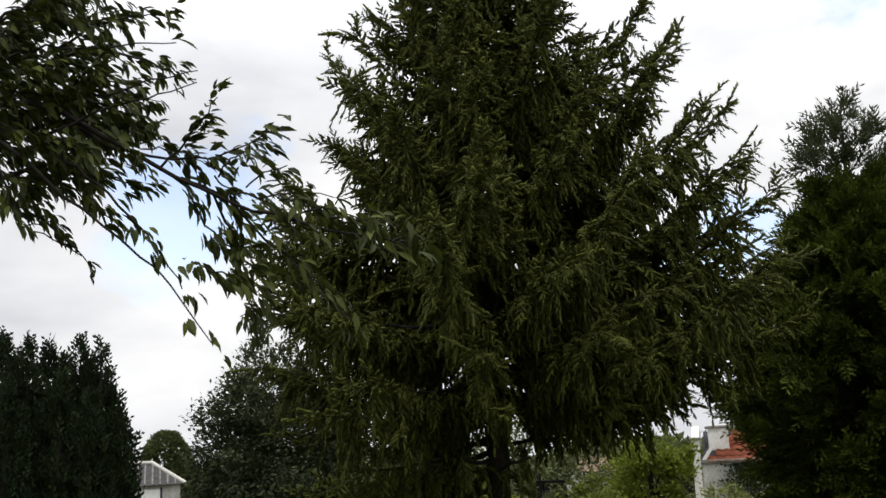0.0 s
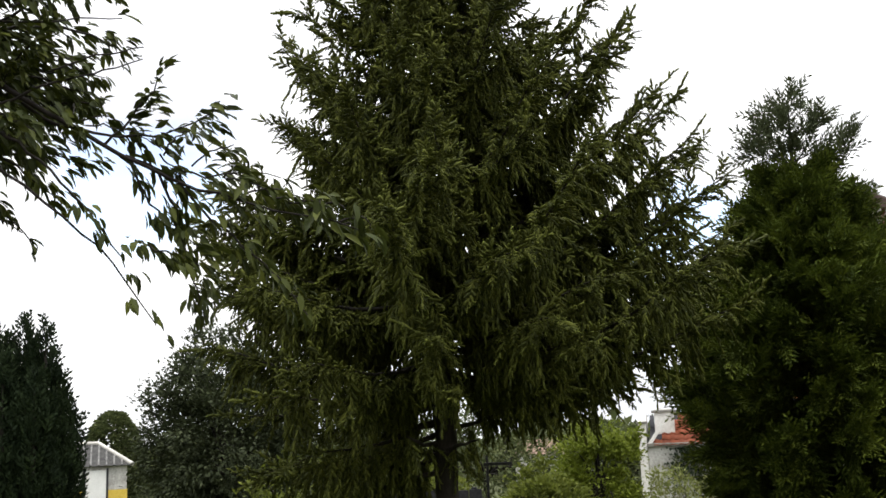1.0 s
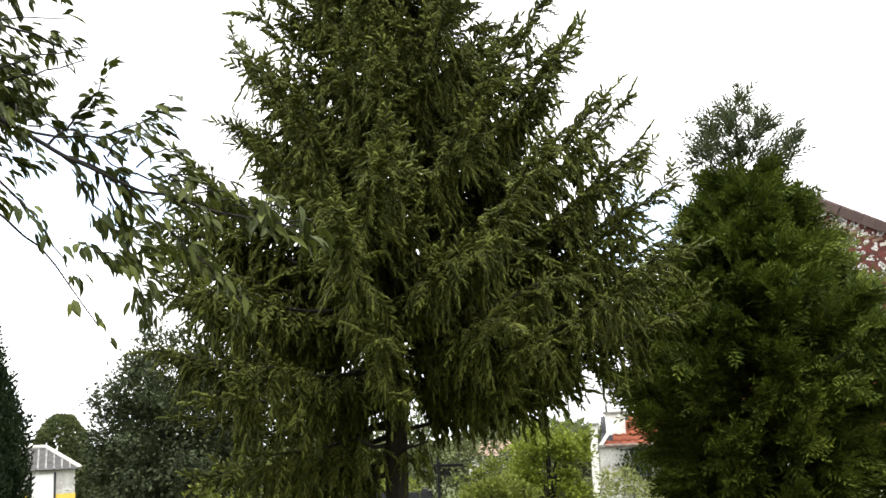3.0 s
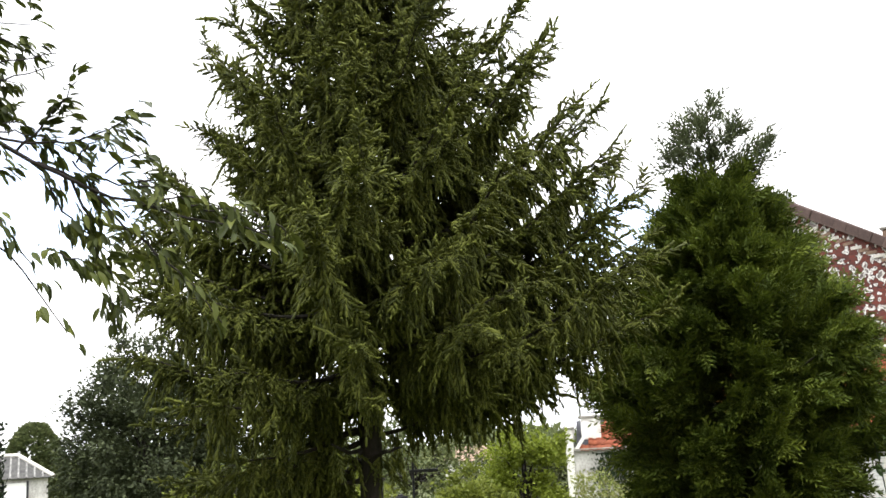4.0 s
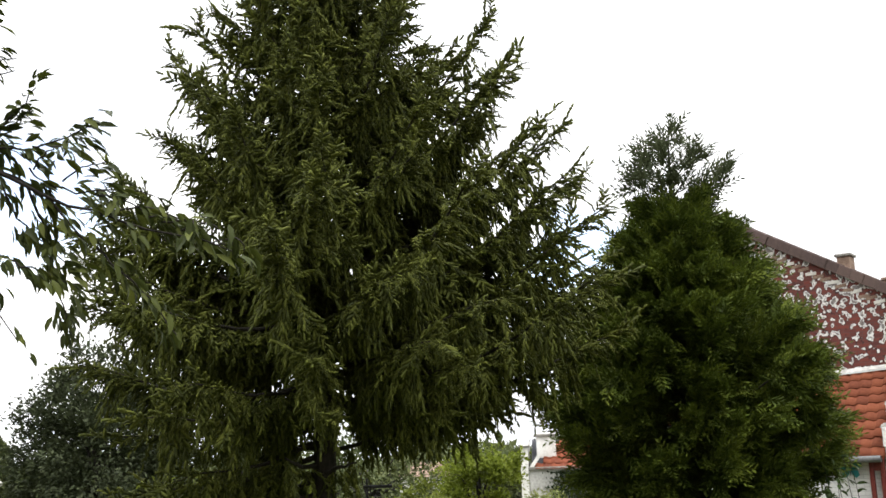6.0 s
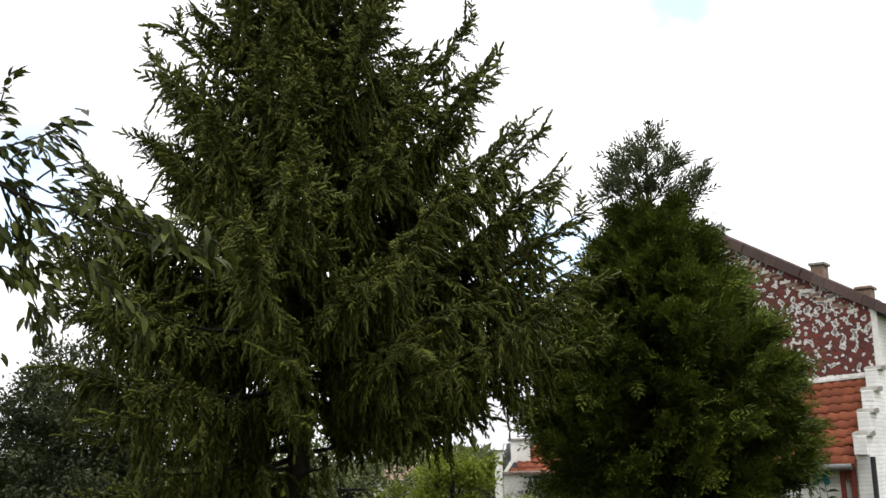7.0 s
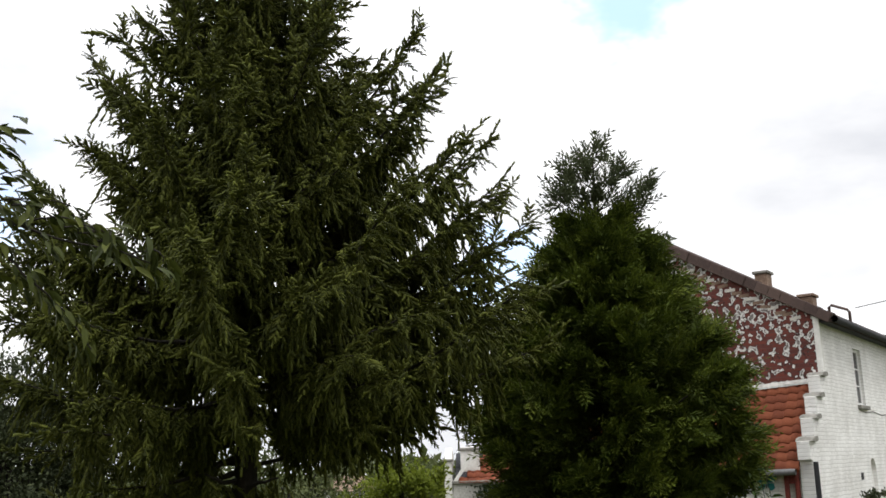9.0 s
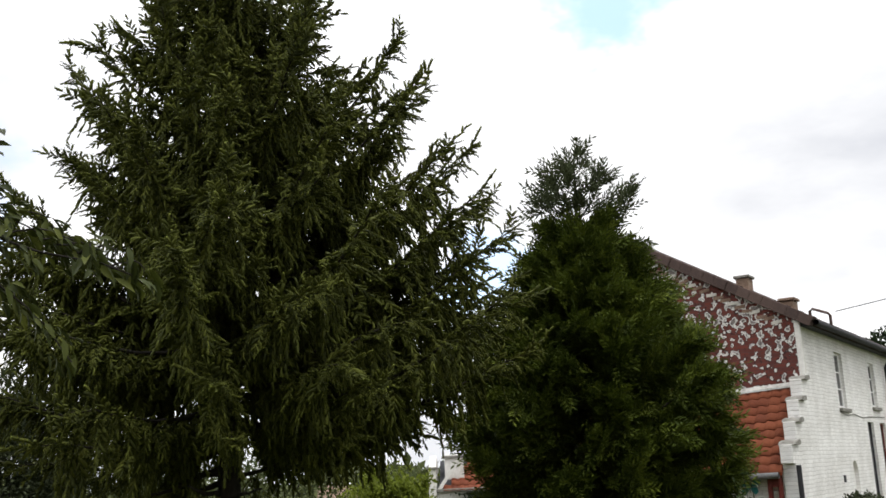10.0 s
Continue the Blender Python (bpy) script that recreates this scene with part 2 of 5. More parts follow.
WHITE_BRICK = brick_material("white_painted_brick", ("X", "Z"), ((0.76, 0.75, 0.73), (0.84, 0.83, 0.81)), (0.60, 0.59, 0.57))
WHITE_BRICK_END = brick_material("white_painted_brick_end", ("Y", "Z"), ((0.70, 0.69, 0.67), (0.82, 0.81, 0.79)), (0.42, 0.41, 0.39))
FLAKED_BRICK = brick_material("flaked_red_brick", ("Y", "Z"), ((0.150, 0.030, 0.019), (0.088, 0.021, 0.016)), (0.085, 0.036, 0.028), (8.5, 0.815))


def tile_material(name, a, b, c):
    """Clay tiles that differ one from the next."""
    m, nt, bsdf, out = node_material(name)
    info = nt.nodes.new("ShaderNodeObjectInfo")
    n = noise_tex(nt, 14.0, 5, 0.65)
    add = nt.nodes.new("ShaderNodeMath")
    add.operation = "MULTIPLY_ADD"
    add.inputs[1].default_value = 0.35
    half = nt.nodes.new("ShaderNodeMath")
    half.operation = "MULTIPLY"
    half.inputs[1].default_value = 0.65
    nt.links.new(n.outputs[0], half.inputs[0])
    nt.links.new(info.outputs["Random"], add.inputs[0])
    nt.links.new(half.outputs[0], add.inputs[2])
    r = ramp_node(nt, ((0.2, a), (0.5, b), (0.85, c)))
    nt.links.new(add.outputs[0], r.inputs[0])
    nt.links.new(r.outputs[0], bsdf.inputs["Base Color"])
    bsdf.inputs["Roughness"].default_value = 0.8
    bsdf.inputs["Specular IOR Level"].default_value = 0.25
    bp = nt.nodes.new("ShaderNodeBump")
    bp.inputs["Strength"].default_value, bp.inputs["Distance"].default_value = 0.4, 0.01
    nt.links.new(n.outputs[0], bp.inputs["Height"])
    nt.links.new(bp.outputs[0], bsdf.inputs["Normal"])
    return m


ROOF_RED = tile_material("red_pantile", (0.105, 0.028, 0.014), (0.165, 0.045, 0.019), (0.230, 0.068, 0.030))
OLD_RED = tile_material("old_red_pantile", (0.085, 0.026, 0.015), (0.18, 0.048, 0.022), (0.28, 0.080, 0.035))
VERGE_TILE = tile_material("brown_verge_tile", (0.045, 0.030, 0.027), (0.080, 0.054, 0.047), (0.120, 0.080, 0.066))


def glass_material():
    m, nt, bsdf, out = node_material("window_glass")
    n = noise_tex(nt, 2.0, 2)
    r = ramp_node(nt, ((0.3, (0.015, 0.017, 0.02)), (0.7, (0.04, 0.043, 0.045))))
    nt.links.new(n.outputs[0], r.inputs[0])
    nt.links.new(r.outputs[0], bsdf.inputs["Base Color"])
    bsdf.inputs["Roughness"].default_value = 0.12
    bsdf.inputs["Specular IOR Level"].default_value = 0.25
    return m


GLASS = glass_material()


# ---- mesh helpers ----
def np_mesh(name, v, f, slots=None):
    """A mesh from arrays of corners and triangles or quads."""
    me = bpy.data.meshes.new(name)
    v, f = np.asarray(v, dtype=np.float32), np.asarray(f, dtype=np.int32)
    k = f.shape[1]
    me.vertices.add(len(v))
    me.vertices.foreach_set("co", v.ravel())
    me.loops.add(f.size)
    me.loops.foreach_set("vertex_index", f.ravel())
    me.polygons.add(len(f))
    me.polygons.foreach_set("loop_start", np.arange(0, f.size, k, dtype=np.int32))
    if slots is not None:
        me.polygons.foreach_set("material_index", np.asarray(slots, dtype=np.int32))
    me.update(calc_edges=True)
    return me


def thing(name, label, category, group="", kind="", at=None):
    ob = tagged(new(name), label, category, group, kind)
    if at is not None:
        ob.matrix_world = at
    return ob


def part(name, data, material, parent, label=""):
    """Links a bmesh or a mesh as one mesh object under a thing or a part."""
    if isinstance(data, bmesh.types.BMesh):
        me = bpy.data.meshes.new(name)
        data.normal_update()
        data.to_mesh(me)
        data.free()
        data = me
    if not data.materials:
        for m in (material if isinstance(material, (list, tuple)) else [material]):
            data.materials.append(m)
    ob = new(name, data)
    ob.parent = parent
    if label:
        tagged(ob, label)
    return ob


def box(bm, lo, hi, bevel=0.0):
    x0, y0, z0 = lo
    x1, y1, z1 = hi
    vs = [bm.verts.new(c) for c in ((x0, y0, z0), (x1, y0, z0), (x1, y1, z0), (x0, y1, z0), (x0, y0, z1), (x1, y0, z1), (x1, y1, z1), (x0, y1, z1))]
    fs = [bm.faces.new([vs[i] for i in q]) for q in ((0, 3, 2, 1), (4, 5, 6, 7), (0, 1, 5, 4), (1, 2, 6, 5), (2, 3, 7, 6), (3, 0, 4, 7))]
    if bevel:
        es = list({e for f in fs for e in f.edges})
        bmesh.ops.bevel(bm, geom=es, offset=bevel, segments=1, affect="EDGES")
    return bm


def box_mesh(lo, hi, bevel=0.0):
    return box(bmesh.new(), lo, hi, bevel)


def prism(outline, axis, lo, hi):
    """An outline in two axes, drawn out along the third."""
    bm = bmesh.new()
    def place(a, b, c):
        return {"x": (c, a, b), "y": (a, c, b), "z": (a, b, c)}[axis]
    A, B = [bm.verts.new(place(a, b, lo)) for a, b in outline], [bm.verts.new(place(a, b, hi)) for a, b in outline]
    bm.faces.new(A)
    bm.faces.new(B[::-1])
    n = len(A)
    for i in range(n):
        bm.faces.new((A[i], B[i], B[(i + 1) % n], A[(i + 1) % n]))
    bmesh.ops.recalc_face_normals(bm, faces=bm.faces)
    return bm


def tube_arrays(points, radii, n=6):
    """A tapered tube along a line of points, as corners and quads."""
    P = np.asarray(points, float)
    T = np.gradient(P, axis=0)
    T /= np.linalg.norm(T, axis=1)[:, None] + 1e-9
    ref = np.where(np.abs(T[:, 2:3]) < 0.9, np.array([[0, 0, 1.0]]), np.array([[1.0, 0, 0]]))
    U = np.cross(T, ref)
    U /= np.linalg.norm(U, axis=1)[:, None] + 1e-9
    W = np.cross(T, U)
    a = np.linspace(0, 2 * np.pi, n, endpoint=False)
    ring = np.cos(a)[None, :, None] * U[:, None] + np.sin(a)[None, :, None] * W[:, None]
    V = (P[:, None] + ring * np.asarray(radii, float)[:, None, None]).reshape(-1, 3)
    F = []
    for i in range(len(P) - 1):
        for j in range(n):
            k = (j + 1) % n
            F.append((i * n + j, i * n + k, (i + 1) * n + k, (i + 1) * n + j))
    return V, np.array(F)


def tubes_mesh(name, lines, n=5):
    Vs, Fs, o = [], [], 0
    for points, radii in lines:
        V, F = tube_arrays(points, radii, n)
        Vs.append(V)
        Fs.append(F + o)
        o += len(V)
    return np_mesh(name, np.vstack(Vs), np.vstack(Fs))


def smooth_line(points, n):
    """A smooth line of n points through a few."""
    P = np.asarray(points, float)
    s = np.r_[0, np.cumsum(np.linalg.norm(np.diff(P, axis=0), axis=1))]
    q = np.linspace(0, s[-1], n)
    out = np.stack([np.interp(q, s, P[:, k]) for k in range(3)], 1)
    for _ in range(2):
        out[1:-1] = 0.25 * out[:-2] + 0.5 * out[1:-1] + 0.25 * out[2:]
    return out


def frames_along(d, rng, up_hint=(0, 0, 1), roll=None):
    """Turn matrices whose first axis is d; the third lies near up_hint unless rolled."""
    d = d / (np.linalg.norm(d, axis=1)[:, None] + 1e-9)
    up = np.broadcast_to(np.asarray(up_hint, float), d.shape)
    y = np.cross(up, d)
    bad = np.linalg.norm(y, axis=1) < 1e-3
    y[bad] = np.cross(np.array([1.0, 0.1, 0]), d[bad])
    y /= np.linalg.norm(y, axis=1)[:, None]
    z = np.cross(d, y)
    if roll is not None:
        c, s = np.cos(roll)[:, None], np.sin(roll)[:, None]
        y, z = c * y + s * z, c * z - s * y
    return np.stack([d, y, z], 2)


def scatter(name, tv, tf, turns, places, sizes, slots=None):
    """Many copies of a small template joined into one mesh."""
    n = len(places)
    V = np.einsum("nij,vj->nvi", turns, tv) * np.asarray(sizes)[:, None, None] + places[:, None]
    F = tf[None] + (np.arange(n) * len(tv))[:, None, None]
    S = None if slots is None else np.tile(slots, n)
    return np_mesh(name, V.reshape(-1, 3), F.reshape(-1, tf.shape[1]), S)


# ---- ground ----
def soft_step(a, b, v):
    v = np.clip((v - a) / (b - a), 0, 1)
    return v * v * (3 - 2 * v)


def ground_at(x, y):
    r = np.hypot(x, y)
    return -1.0 * soft_step(3, 18, r) - 2.0 * soft_step(30, 130, r) + 0.05 * np.sin(0.9 * x + 0.4 * y) * soft_step(2, 8, r)


def build_ground():
    rings = np.r_[0.01, np.geomspace(1, 2500, 60)]
    n = 72
    a = np.linspace(0, 2 * np.pi, n, endpoint=False)
    X, Y = rings[:, None] * np.cos(a), rings[:, None] * np.sin(a)
    V = np.stack([X, Y, ground_at(X, Y)], 2).reshape(-1, 3)
    F = [(i * n + j, i * n + (j + 1) % n, (i + 1) * n + (j + 1) % n, (i + 1) * n + j)[::-1] for i in range(len(rings) - 1) for j in range(n)]
    me = np_mesh("ground", V, np.array(F))
    me.materials.append(GROUND)
    tagged(new("ground", me), "rough green garden grass sloping gently down", "ground", kind="structure")
    rng = np.random.default_rng(3)
    tv = np.array([[0, -0.06, 0], [0, 0.06, 0], [0.6, 0.03, 0.03], [1, 0, 0.25]])
    tf = np.array([[0, 1, 2], [2, 1, 3], [0, 2, 3]])
    m = 9000
    r, b = 2 + 20 * np.sqrt(rng.random(m)), rng.uniform(-0.75, 0.75, m)
    x, y = r * np.sin(b), r * np.cos(b)
    d = np.stack([rng.normal(0, 0.4, m), rng.normal(0, 0.4, m), np.ones(m)], 1)
    me = scatter("grass", tv, tf, frames_along(d, rng, (1, 0, 0), rng.uniform(0, 6.28, m)), np.stack([x, y, ground_at(x, y) - 0.01], 1), rng.uniform(0.08, 0.2, m))
    me.materials.append(GRASS)
    tagged(new("grass", me), "uncut green grass blades in the garden", "grass", kind="stuff")


build_ground()


def build_back_wall():
    """An added plain brick wall, unseen behind the walk, that blocks low sky light."""
    me = bpy.data.meshes.new("light_block_wall")
    bm = box_mesh((-13, -5.3, -0.4), (13, -5.0, 6.6), 0.02)
    bm.to_mesh(me)
    bm.free()
    me.materials.append(CHIMNEY_BRICK)
    tagged(new("light_block_wall", me), "unseen plain brick wall added to block low sky light", "wall", kind="structure")


build_back_wall()


# ---- leaf and shoot templates ----
LEAF_V = np.array([[0, 0, 0], [0.30, 0.19, 0.06], [0.66, 0.17, 0.03], [1, 0, -0.14], [0.66, -0.17, 0.03], [0.30, -0.19, 0.06], [0.45, 0, -0.02]])
LEAF_F = np.array([[0, 1, 6], [1, 2, 6], [2, 3, 6], [3, 4, 6], [4, 5, 6], [5, 0, 6]])
SIMPLE_V = np.array([[0, 0, 0], [0.5, 0.24, 0.05], [1, 0, -0.06], [0.5, -0.24, 0.05]])
SIMPLE_F = np.array([[0, 1, 2], [0, 2, 3]])


def shoot_template(rng, needles=8):
    """One needled shoot along x, of length 1: a blunt bristly finger. Its outer half is younger growth (slot 1)."""
    V, F, S = [], [], []
    rings, n = ((0.0, 0.09), (0.45, 0.165), (0.86, 0.135)), 3
    bend = rng.normal(0, 0.10, 2)
    for s, r in rings:
        for k in range(n):
            a = 2 * math.pi * (k + 0.5 * (s > 0.3)) / n
            rr = r * rng.uniform(0.8, 1.2)
            V.append(np.array([s, rr * math.cos(a) + bend[0] * s * s, rr * math.sin(a) + bend[1] * s * s]))
    tip = len(V)
    V.append(np.array([1.0, bend[0], bend[1]]))
    for k in range(n):
        k2 = (k + 1) % n
        for j in range(2):
            q, w, u, x = j * n + k, j * n + k2, (j + 1) * n + k, (j + 1) * n + k2
            F += [(q, w, u), (w, x, u)]
            S += [0, 0]
        F.append((2 * n + k, 2 * n + k2, tip))
        S.append(1)
    for i in range(needles):
        j = (i * 5 + 2) % (3 * n)
        c = V[j]
        ax = np.array([0, bend[0] * c[0] ** 2, bend[1] * c[0] ** 2])
        out = np.array([0, c[1], c[2]]) - ax
        out /= np.linalg.norm(out) + 1e-9
        o = len(V)
        V += [c + np.array([0.16, 0, 0]), c + np.array([0.24, 0, 0]) + out * rng.uniform(0.12, 0.24)]
        F.append((j, o, o + 1))
        S.append(1 if c[0] > 0.6 else 0)
    return np.array(V), np.array(F), np.array(S)


def twig_template(rng, shoots=10, droop=0.4, young=0.6, open_angle=0.9, size=(0.20, 0.33), needles=4):
    """A spruce twig of length 1: a bowed stem with shoots that fork off to both sides, above and below."""
    V, F, S, o = [], [], [], 0
    for i in range(shoots):
        s = 0.12 + 0.88 * (i + 0.6 * rng.random()) / shoots
        last = i == shoots - 1
        s = 1.0 if last else min(s, 0.97)
        along = np.array([1.0, 0, -2 * droop * s])
        along /= np.linalg.norm(along)
        a = (0 if i % 2 else math.pi) + rng.normal(0, 0.55)
        out = along * 0.8 + open_angle * (1.1 - 0.5 * s) * np.array([0, math.cos(a), 0.8 * math.sin(a)]) + np.array([0, 0, -0.35 * droop])
        if last:
            out = along
        tv, tf, ts = shoot_template(rng, needles)
        R = frames_along(out[None], rng, roll=rng.uniform(0, 6.28, 1))[0]
        V.append(tv @ R.T * rng.uniform(*size) * (1.12 - 0.3 * s) + np.array([s, 0, -droop * s * s]))
        F.append(tf + o)
        S.append(ts * (rng.random() < young * (0.45 + 0.6 * s)))
        o += len(tv)
    q = np.linspace(0, 1, 4)
    tv, tf = tube_arrays(np.stack([q, 0 * q, -droop * q * q], 1), 0.020 - 0.012 * q, 3)
    V.append(tv)
    F.append(np.vstack([tf[:, :3], tf[:, [0, 2, 3]]]) + o)
    S.append(np.zeros(2 * len(tf), int))
    return np.vstack(V), np.vstack(F), np.concatenate(S).astype(int)


def join_templates(name, templates, picks, turns, places, sizes):
    Vs, Fs, Ss, o = [], [], [], 0
    for k, (tv, tf, ts) in enumerate(templates):
        m = picks == k
        n = int(m.sum())
        if not n:
            continue
        V = np.einsum("nij,vj->nvi", turns[m], tv) * sizes[m][:, None, None] + places[m][:, None]
        Vs.append(V.reshape(-1, 3))
        Fs.append((tf[None] + (np.arange(n) * len(tv))[:, None, None]).reshape(-1, 3) + o)
        Ss.append(np.tile(ts, n))
        o += n * len(tv)
    return np_mesh(name, np.vstack(Vs), np.vstack(Fs), np.concatenate(Ss))


# ---- the spruce ----
def spruce_reach(z, az):
    """How far the limb tips reach at a height and a bearing (0: along +x)."""
    right = np.interp(z, [1.2, 2.2, 3.2, 4.2, 5.4, 6.4, 7.2, 9.0, 11.2], [1.2, 2.1, 3.1, 3.15, 2.75, 2.15, 1.65, 1.0, 0.1])
    left = np.interp(z, [1.2, 2.2, 3.2, 4.4, 5.6, 6.6, 7.2, 9.0, 11.2], [1.75, 2.4, 2.85, 2.55, 1.85, 1.45, 1.2, 0.75, 0.1])
    w = 0.5 + 0.5 * math.cos(az)
    return float(right * w + left * (1 - w))


def build_spruce():
    rng = np.random.default_rng(11)
    bx, by = -1.06, 12.0
    g = float(ground_at(bx, by))
    tree = thing("spruce_tree", "tall dark green Norway spruce with drooping needled branches", "tree", at=pose(bx, by, 0))
    zs = np.linspace(g - 0.15, 11.3, 150)
    axis = np.stack([0.05 * np.sin(zs * 0.9), 0.05 * np.cos(zs * 0.7) - 0.05, zs], 1)
    tv, tf = tube_arrays(axis, np.interp(zs, [g, g + 0.4, 1.0, 6.0, 11.3], [0.24, 0.155, 0.125, 0.08, 0.012]), 18)
    # scaly bark: plates stand out unevenly
    mid = np.repeat(axis, 18, axis=0)
    tv = mid + (tv - mid) * (1 + rng.normal(0, 0.06, (len(tv), 1)) + 0.04 * np.sin(tv[:, 2:3] * 23 + np.tile(np.arange(18), 150)[:, None] * 2.1))
    part("trunk", np_mesh("trunk", tv, tf), BARK, tree, "straight brown scaly trunk")
    # twigs: 0-3 spreading, 4-7 drooping, 8-10 hanging curtains, 11-12 stiff tips
    temps = [twig_template(rng, 12, d, 1.0, needles=3) for d in (0.05, 0.15, 0.25, 0.3)]
    temps += [twig_template(rng, 13, d, 0.85, 0.75, needles=3) for d in (0.45, 0.55, 0.7, 0.85)]
    # 8-10 lack pale young tips: old needles, dark also as painted inner shade
    temps += [twig_template(rng, 11, 0.08, 0.0, 0.42, (0.14, 0.25), 2) for _ in range(3)]
    temps += [twig_template(rng, 8, -0.05, 0.4, 0.95, (0.28, 0.44)) for _ in range(2)]
    # whorls of limbs: bearing, height at the trunk, tip reach and tip height where a limb stands out
    limbs, z, k = [], 1.75, 0
    while z < 10.7:
        count = 6 if z < 6.0 else 5
        limbs += [(k * 0.55 + j * 2 * math.pi / count + rng.normal(0, 0.16), z + rng.uniform(-0.13, 0.13), 0, 0) for j in range(count)]
        z += float(np.interp(z, [2, 5, 11], [0.46, 0.42, 0.34]))
        k += 1
    # shorter limbs between the whorls fill the upper crown
    z = 4.6
    while z < 10.0:
        limbs += [(k * 0.9 + j * 2 * math.pi / 7 + rng.normal(0, 0.2), z + rng.uniform(-0.1, 0.1), 0.62 * spruce_reach(z + 0.3, k * 0.9 + j * 2 * math.pi / 7) + rng.uniform(-0.2, 0.25), z + rng.uniform(0.0, 0.35)) for j in range(7)]
        z += 0.48
        k += 1
    limbs += [(-0.1, 5.2, 2.15, 7.05), (0.15, 4.5, 2.5, 6.55), (-0.2, 4.3, 2.35, 6.2), (0.05, 3.95, 3.0, 5.68), (0.0, 3.75, 3.3, 5.16), (-0.25, 3.5, 3.05, 4.85), (0.2, 3.3, 3.05, 4.45), (0.0, 2.85, 3.4, 4.05), (0.05, 2.9, 3.65, 3.8), (-0.2, 3.1, 3.4, 4.4), (-0.3, 2.6, 3.4, 3.55), (0.25, 2.55, 3.6, 3.5), (-0.05, 2.35, 3.6, 3.1),
              (3.15, 5.2, 1.85, 6.8), (2.9, 4.2, 1.85, 5.6), (3.4, 3.6, 2.35, 4.7), (3.0, 2.9, 2.6, 3.5), (3.3, 2.5, 2.65, 2.75), (2.8, 2.1, 2.4, 2.05), (3.45, 1.75, 2.1, 1.35), (3.8, 1.9, 1.8, 1.5), (3.0, 1.5, 1.7, 1.0),
              (-1.0, 2.9, 2.3, 2.75), (-1.5, 2.75, 2.0, 2.6), (-2.1, 2.6, 2.2, 2.45), (-1.3, 3.4, 2.4, 3.5), (-1.8, 3.7, 2.3, 3.9), (-0.7, 3.1, 2.6, 3.2), (-2.4, 3.3, 2.4, 3.3), (-1.4, 2.5, 1.5, 2.15), (-0.6, 2.5, 1.8, 2.2), (-2.3, 2.4, 1.7, 2.0), (0.2, 2.35, 2.1, 2.25), (0.65, 2.4, 2.2, 2.25), (3.25, 3.9, 2.75, 4.35), (2.95, 3.2, 2.85, 3.6), (-1.35, 3.95, 1.6, 3.75), (-1.1, 3.6, 1.5, 3.5), (3.1, 3.6, 2.75, 4.9), (3.35, 3.9, 2.45, 5.15), (2.9, 3.3, 2.95, 4.25)]
    for az, z0, far, tip_z in limbs:
        if far:
            L, rise = far - 0.03, tip_z - z0 - (0.10 if tip_z > z0 + 0.6 else 0.0)
        else:
            steep = float(np.interp(z0, [1.5, 2.3, 3.0, 4.5, 7, 11], [-0.25, -0.02, 0.15, 0.42, 0.60, 0.85])) + rng.normal(0, 0.07)
            L = 1.5
            for _ in range(8):
                L = 0.5 * L + 0.5 * spruce_reach(z0 + steep * L, az)
            L *= rng.uniform(0.76, 1.0)
            rise = steep * L
            # the skirt is open on the side towards the outbuilding, and short in front of the trunk
            if z0 < 2.45 and math.cos(az) > -0.45 or z0 < 2.7 and math.sin(az) < -0.6:
                continue
        s = np.linspace(0, 1, 16)
        a2 = az + rng.normal(0, 0.12) * s * s
        sag = -(0.05 + 0.05 * L) * np.sin(np.pi * np.minimum(s * 1.15, 1))
        line = np.stack([np.cos(a2) * L * s, np.sin(a2) * L * s, z0 + rise * (0.30 * s + 0.70 * s * s) + sag], 1)
        line[1:] += np.cumsum(rng.normal(0, 0.008, (15, 3)), axis=0)
        limb = part("limb", np_mesh("limb", *tube_arrays(line, (0.011 + 0.010 * L) * (1 - 0.88 * s) + 0.002, 6)), BARK, tree)
        grad = np.gradient(line, axis=0)
        Ps, Ds, Zs, Ks = [], [], [], []

        def put(t, way, size, pick):
            Ps.append([np.interp(t, s, line[:, c]) for c in range(3)])
            Ds.append(way)
            Zs.append(size)
            Ks.append(pick)

        heavy = float(np.interp(z0, [2.0, 4.5, 7.0, 9.0], [1.0, 0.85, 0.65, 0.35]))
        away = math.sin(az) > 0.3
        crest = 0.4 if z0 > 7.6 else 1.0
        low = float(np.interp(z0, [2.2, 3.4], [1.0, 0.0]))
        m = int((7.5 if away else 15.5 + 3 * low) * L * crest) + 5
        for i in range(m):
            t = 1 - 0.82 * (1 - (i + rng.random()) / m) ** 1.25
            d = np.array([np.interp(t, s, grad[:, c]) for c in range(3)])
            d /= np.linalg.norm(d)
            n = np.cross(d, [0, 0, 1.0])
            n /= np.linalg.norm(n) + 1e-9
            side = 1 if i % 2 else -1
            length = (1 - 0.2 * low) * (0.22 + 0.11 * L * math.sin(math.pi * min(1, 0.15 + 0.85 * t)) ** 0.7) * rng.uniform(0.75, 1.2) * (1.15 - 0.4 * t)
            lean = -heavy * (1.05 - 0.75 * t) + 0.10 + rng.normal(0, 0.22)
            way = d * (0.55 + 0.3 * t) + n * side * rng.uniform(0.35, 1.0) + np.array([0, 0, lean])
            pick = rng.integers(0, 4) if rng.random() > heavy * 0.8 else rng.integers(4, 8)
            # low limbs take these tipless twigs too, colouring in the shade down there
            if rng.random() < 0.45 * low:
                pick = rng.integers(8, 11)
            put(t, way, length, pick)
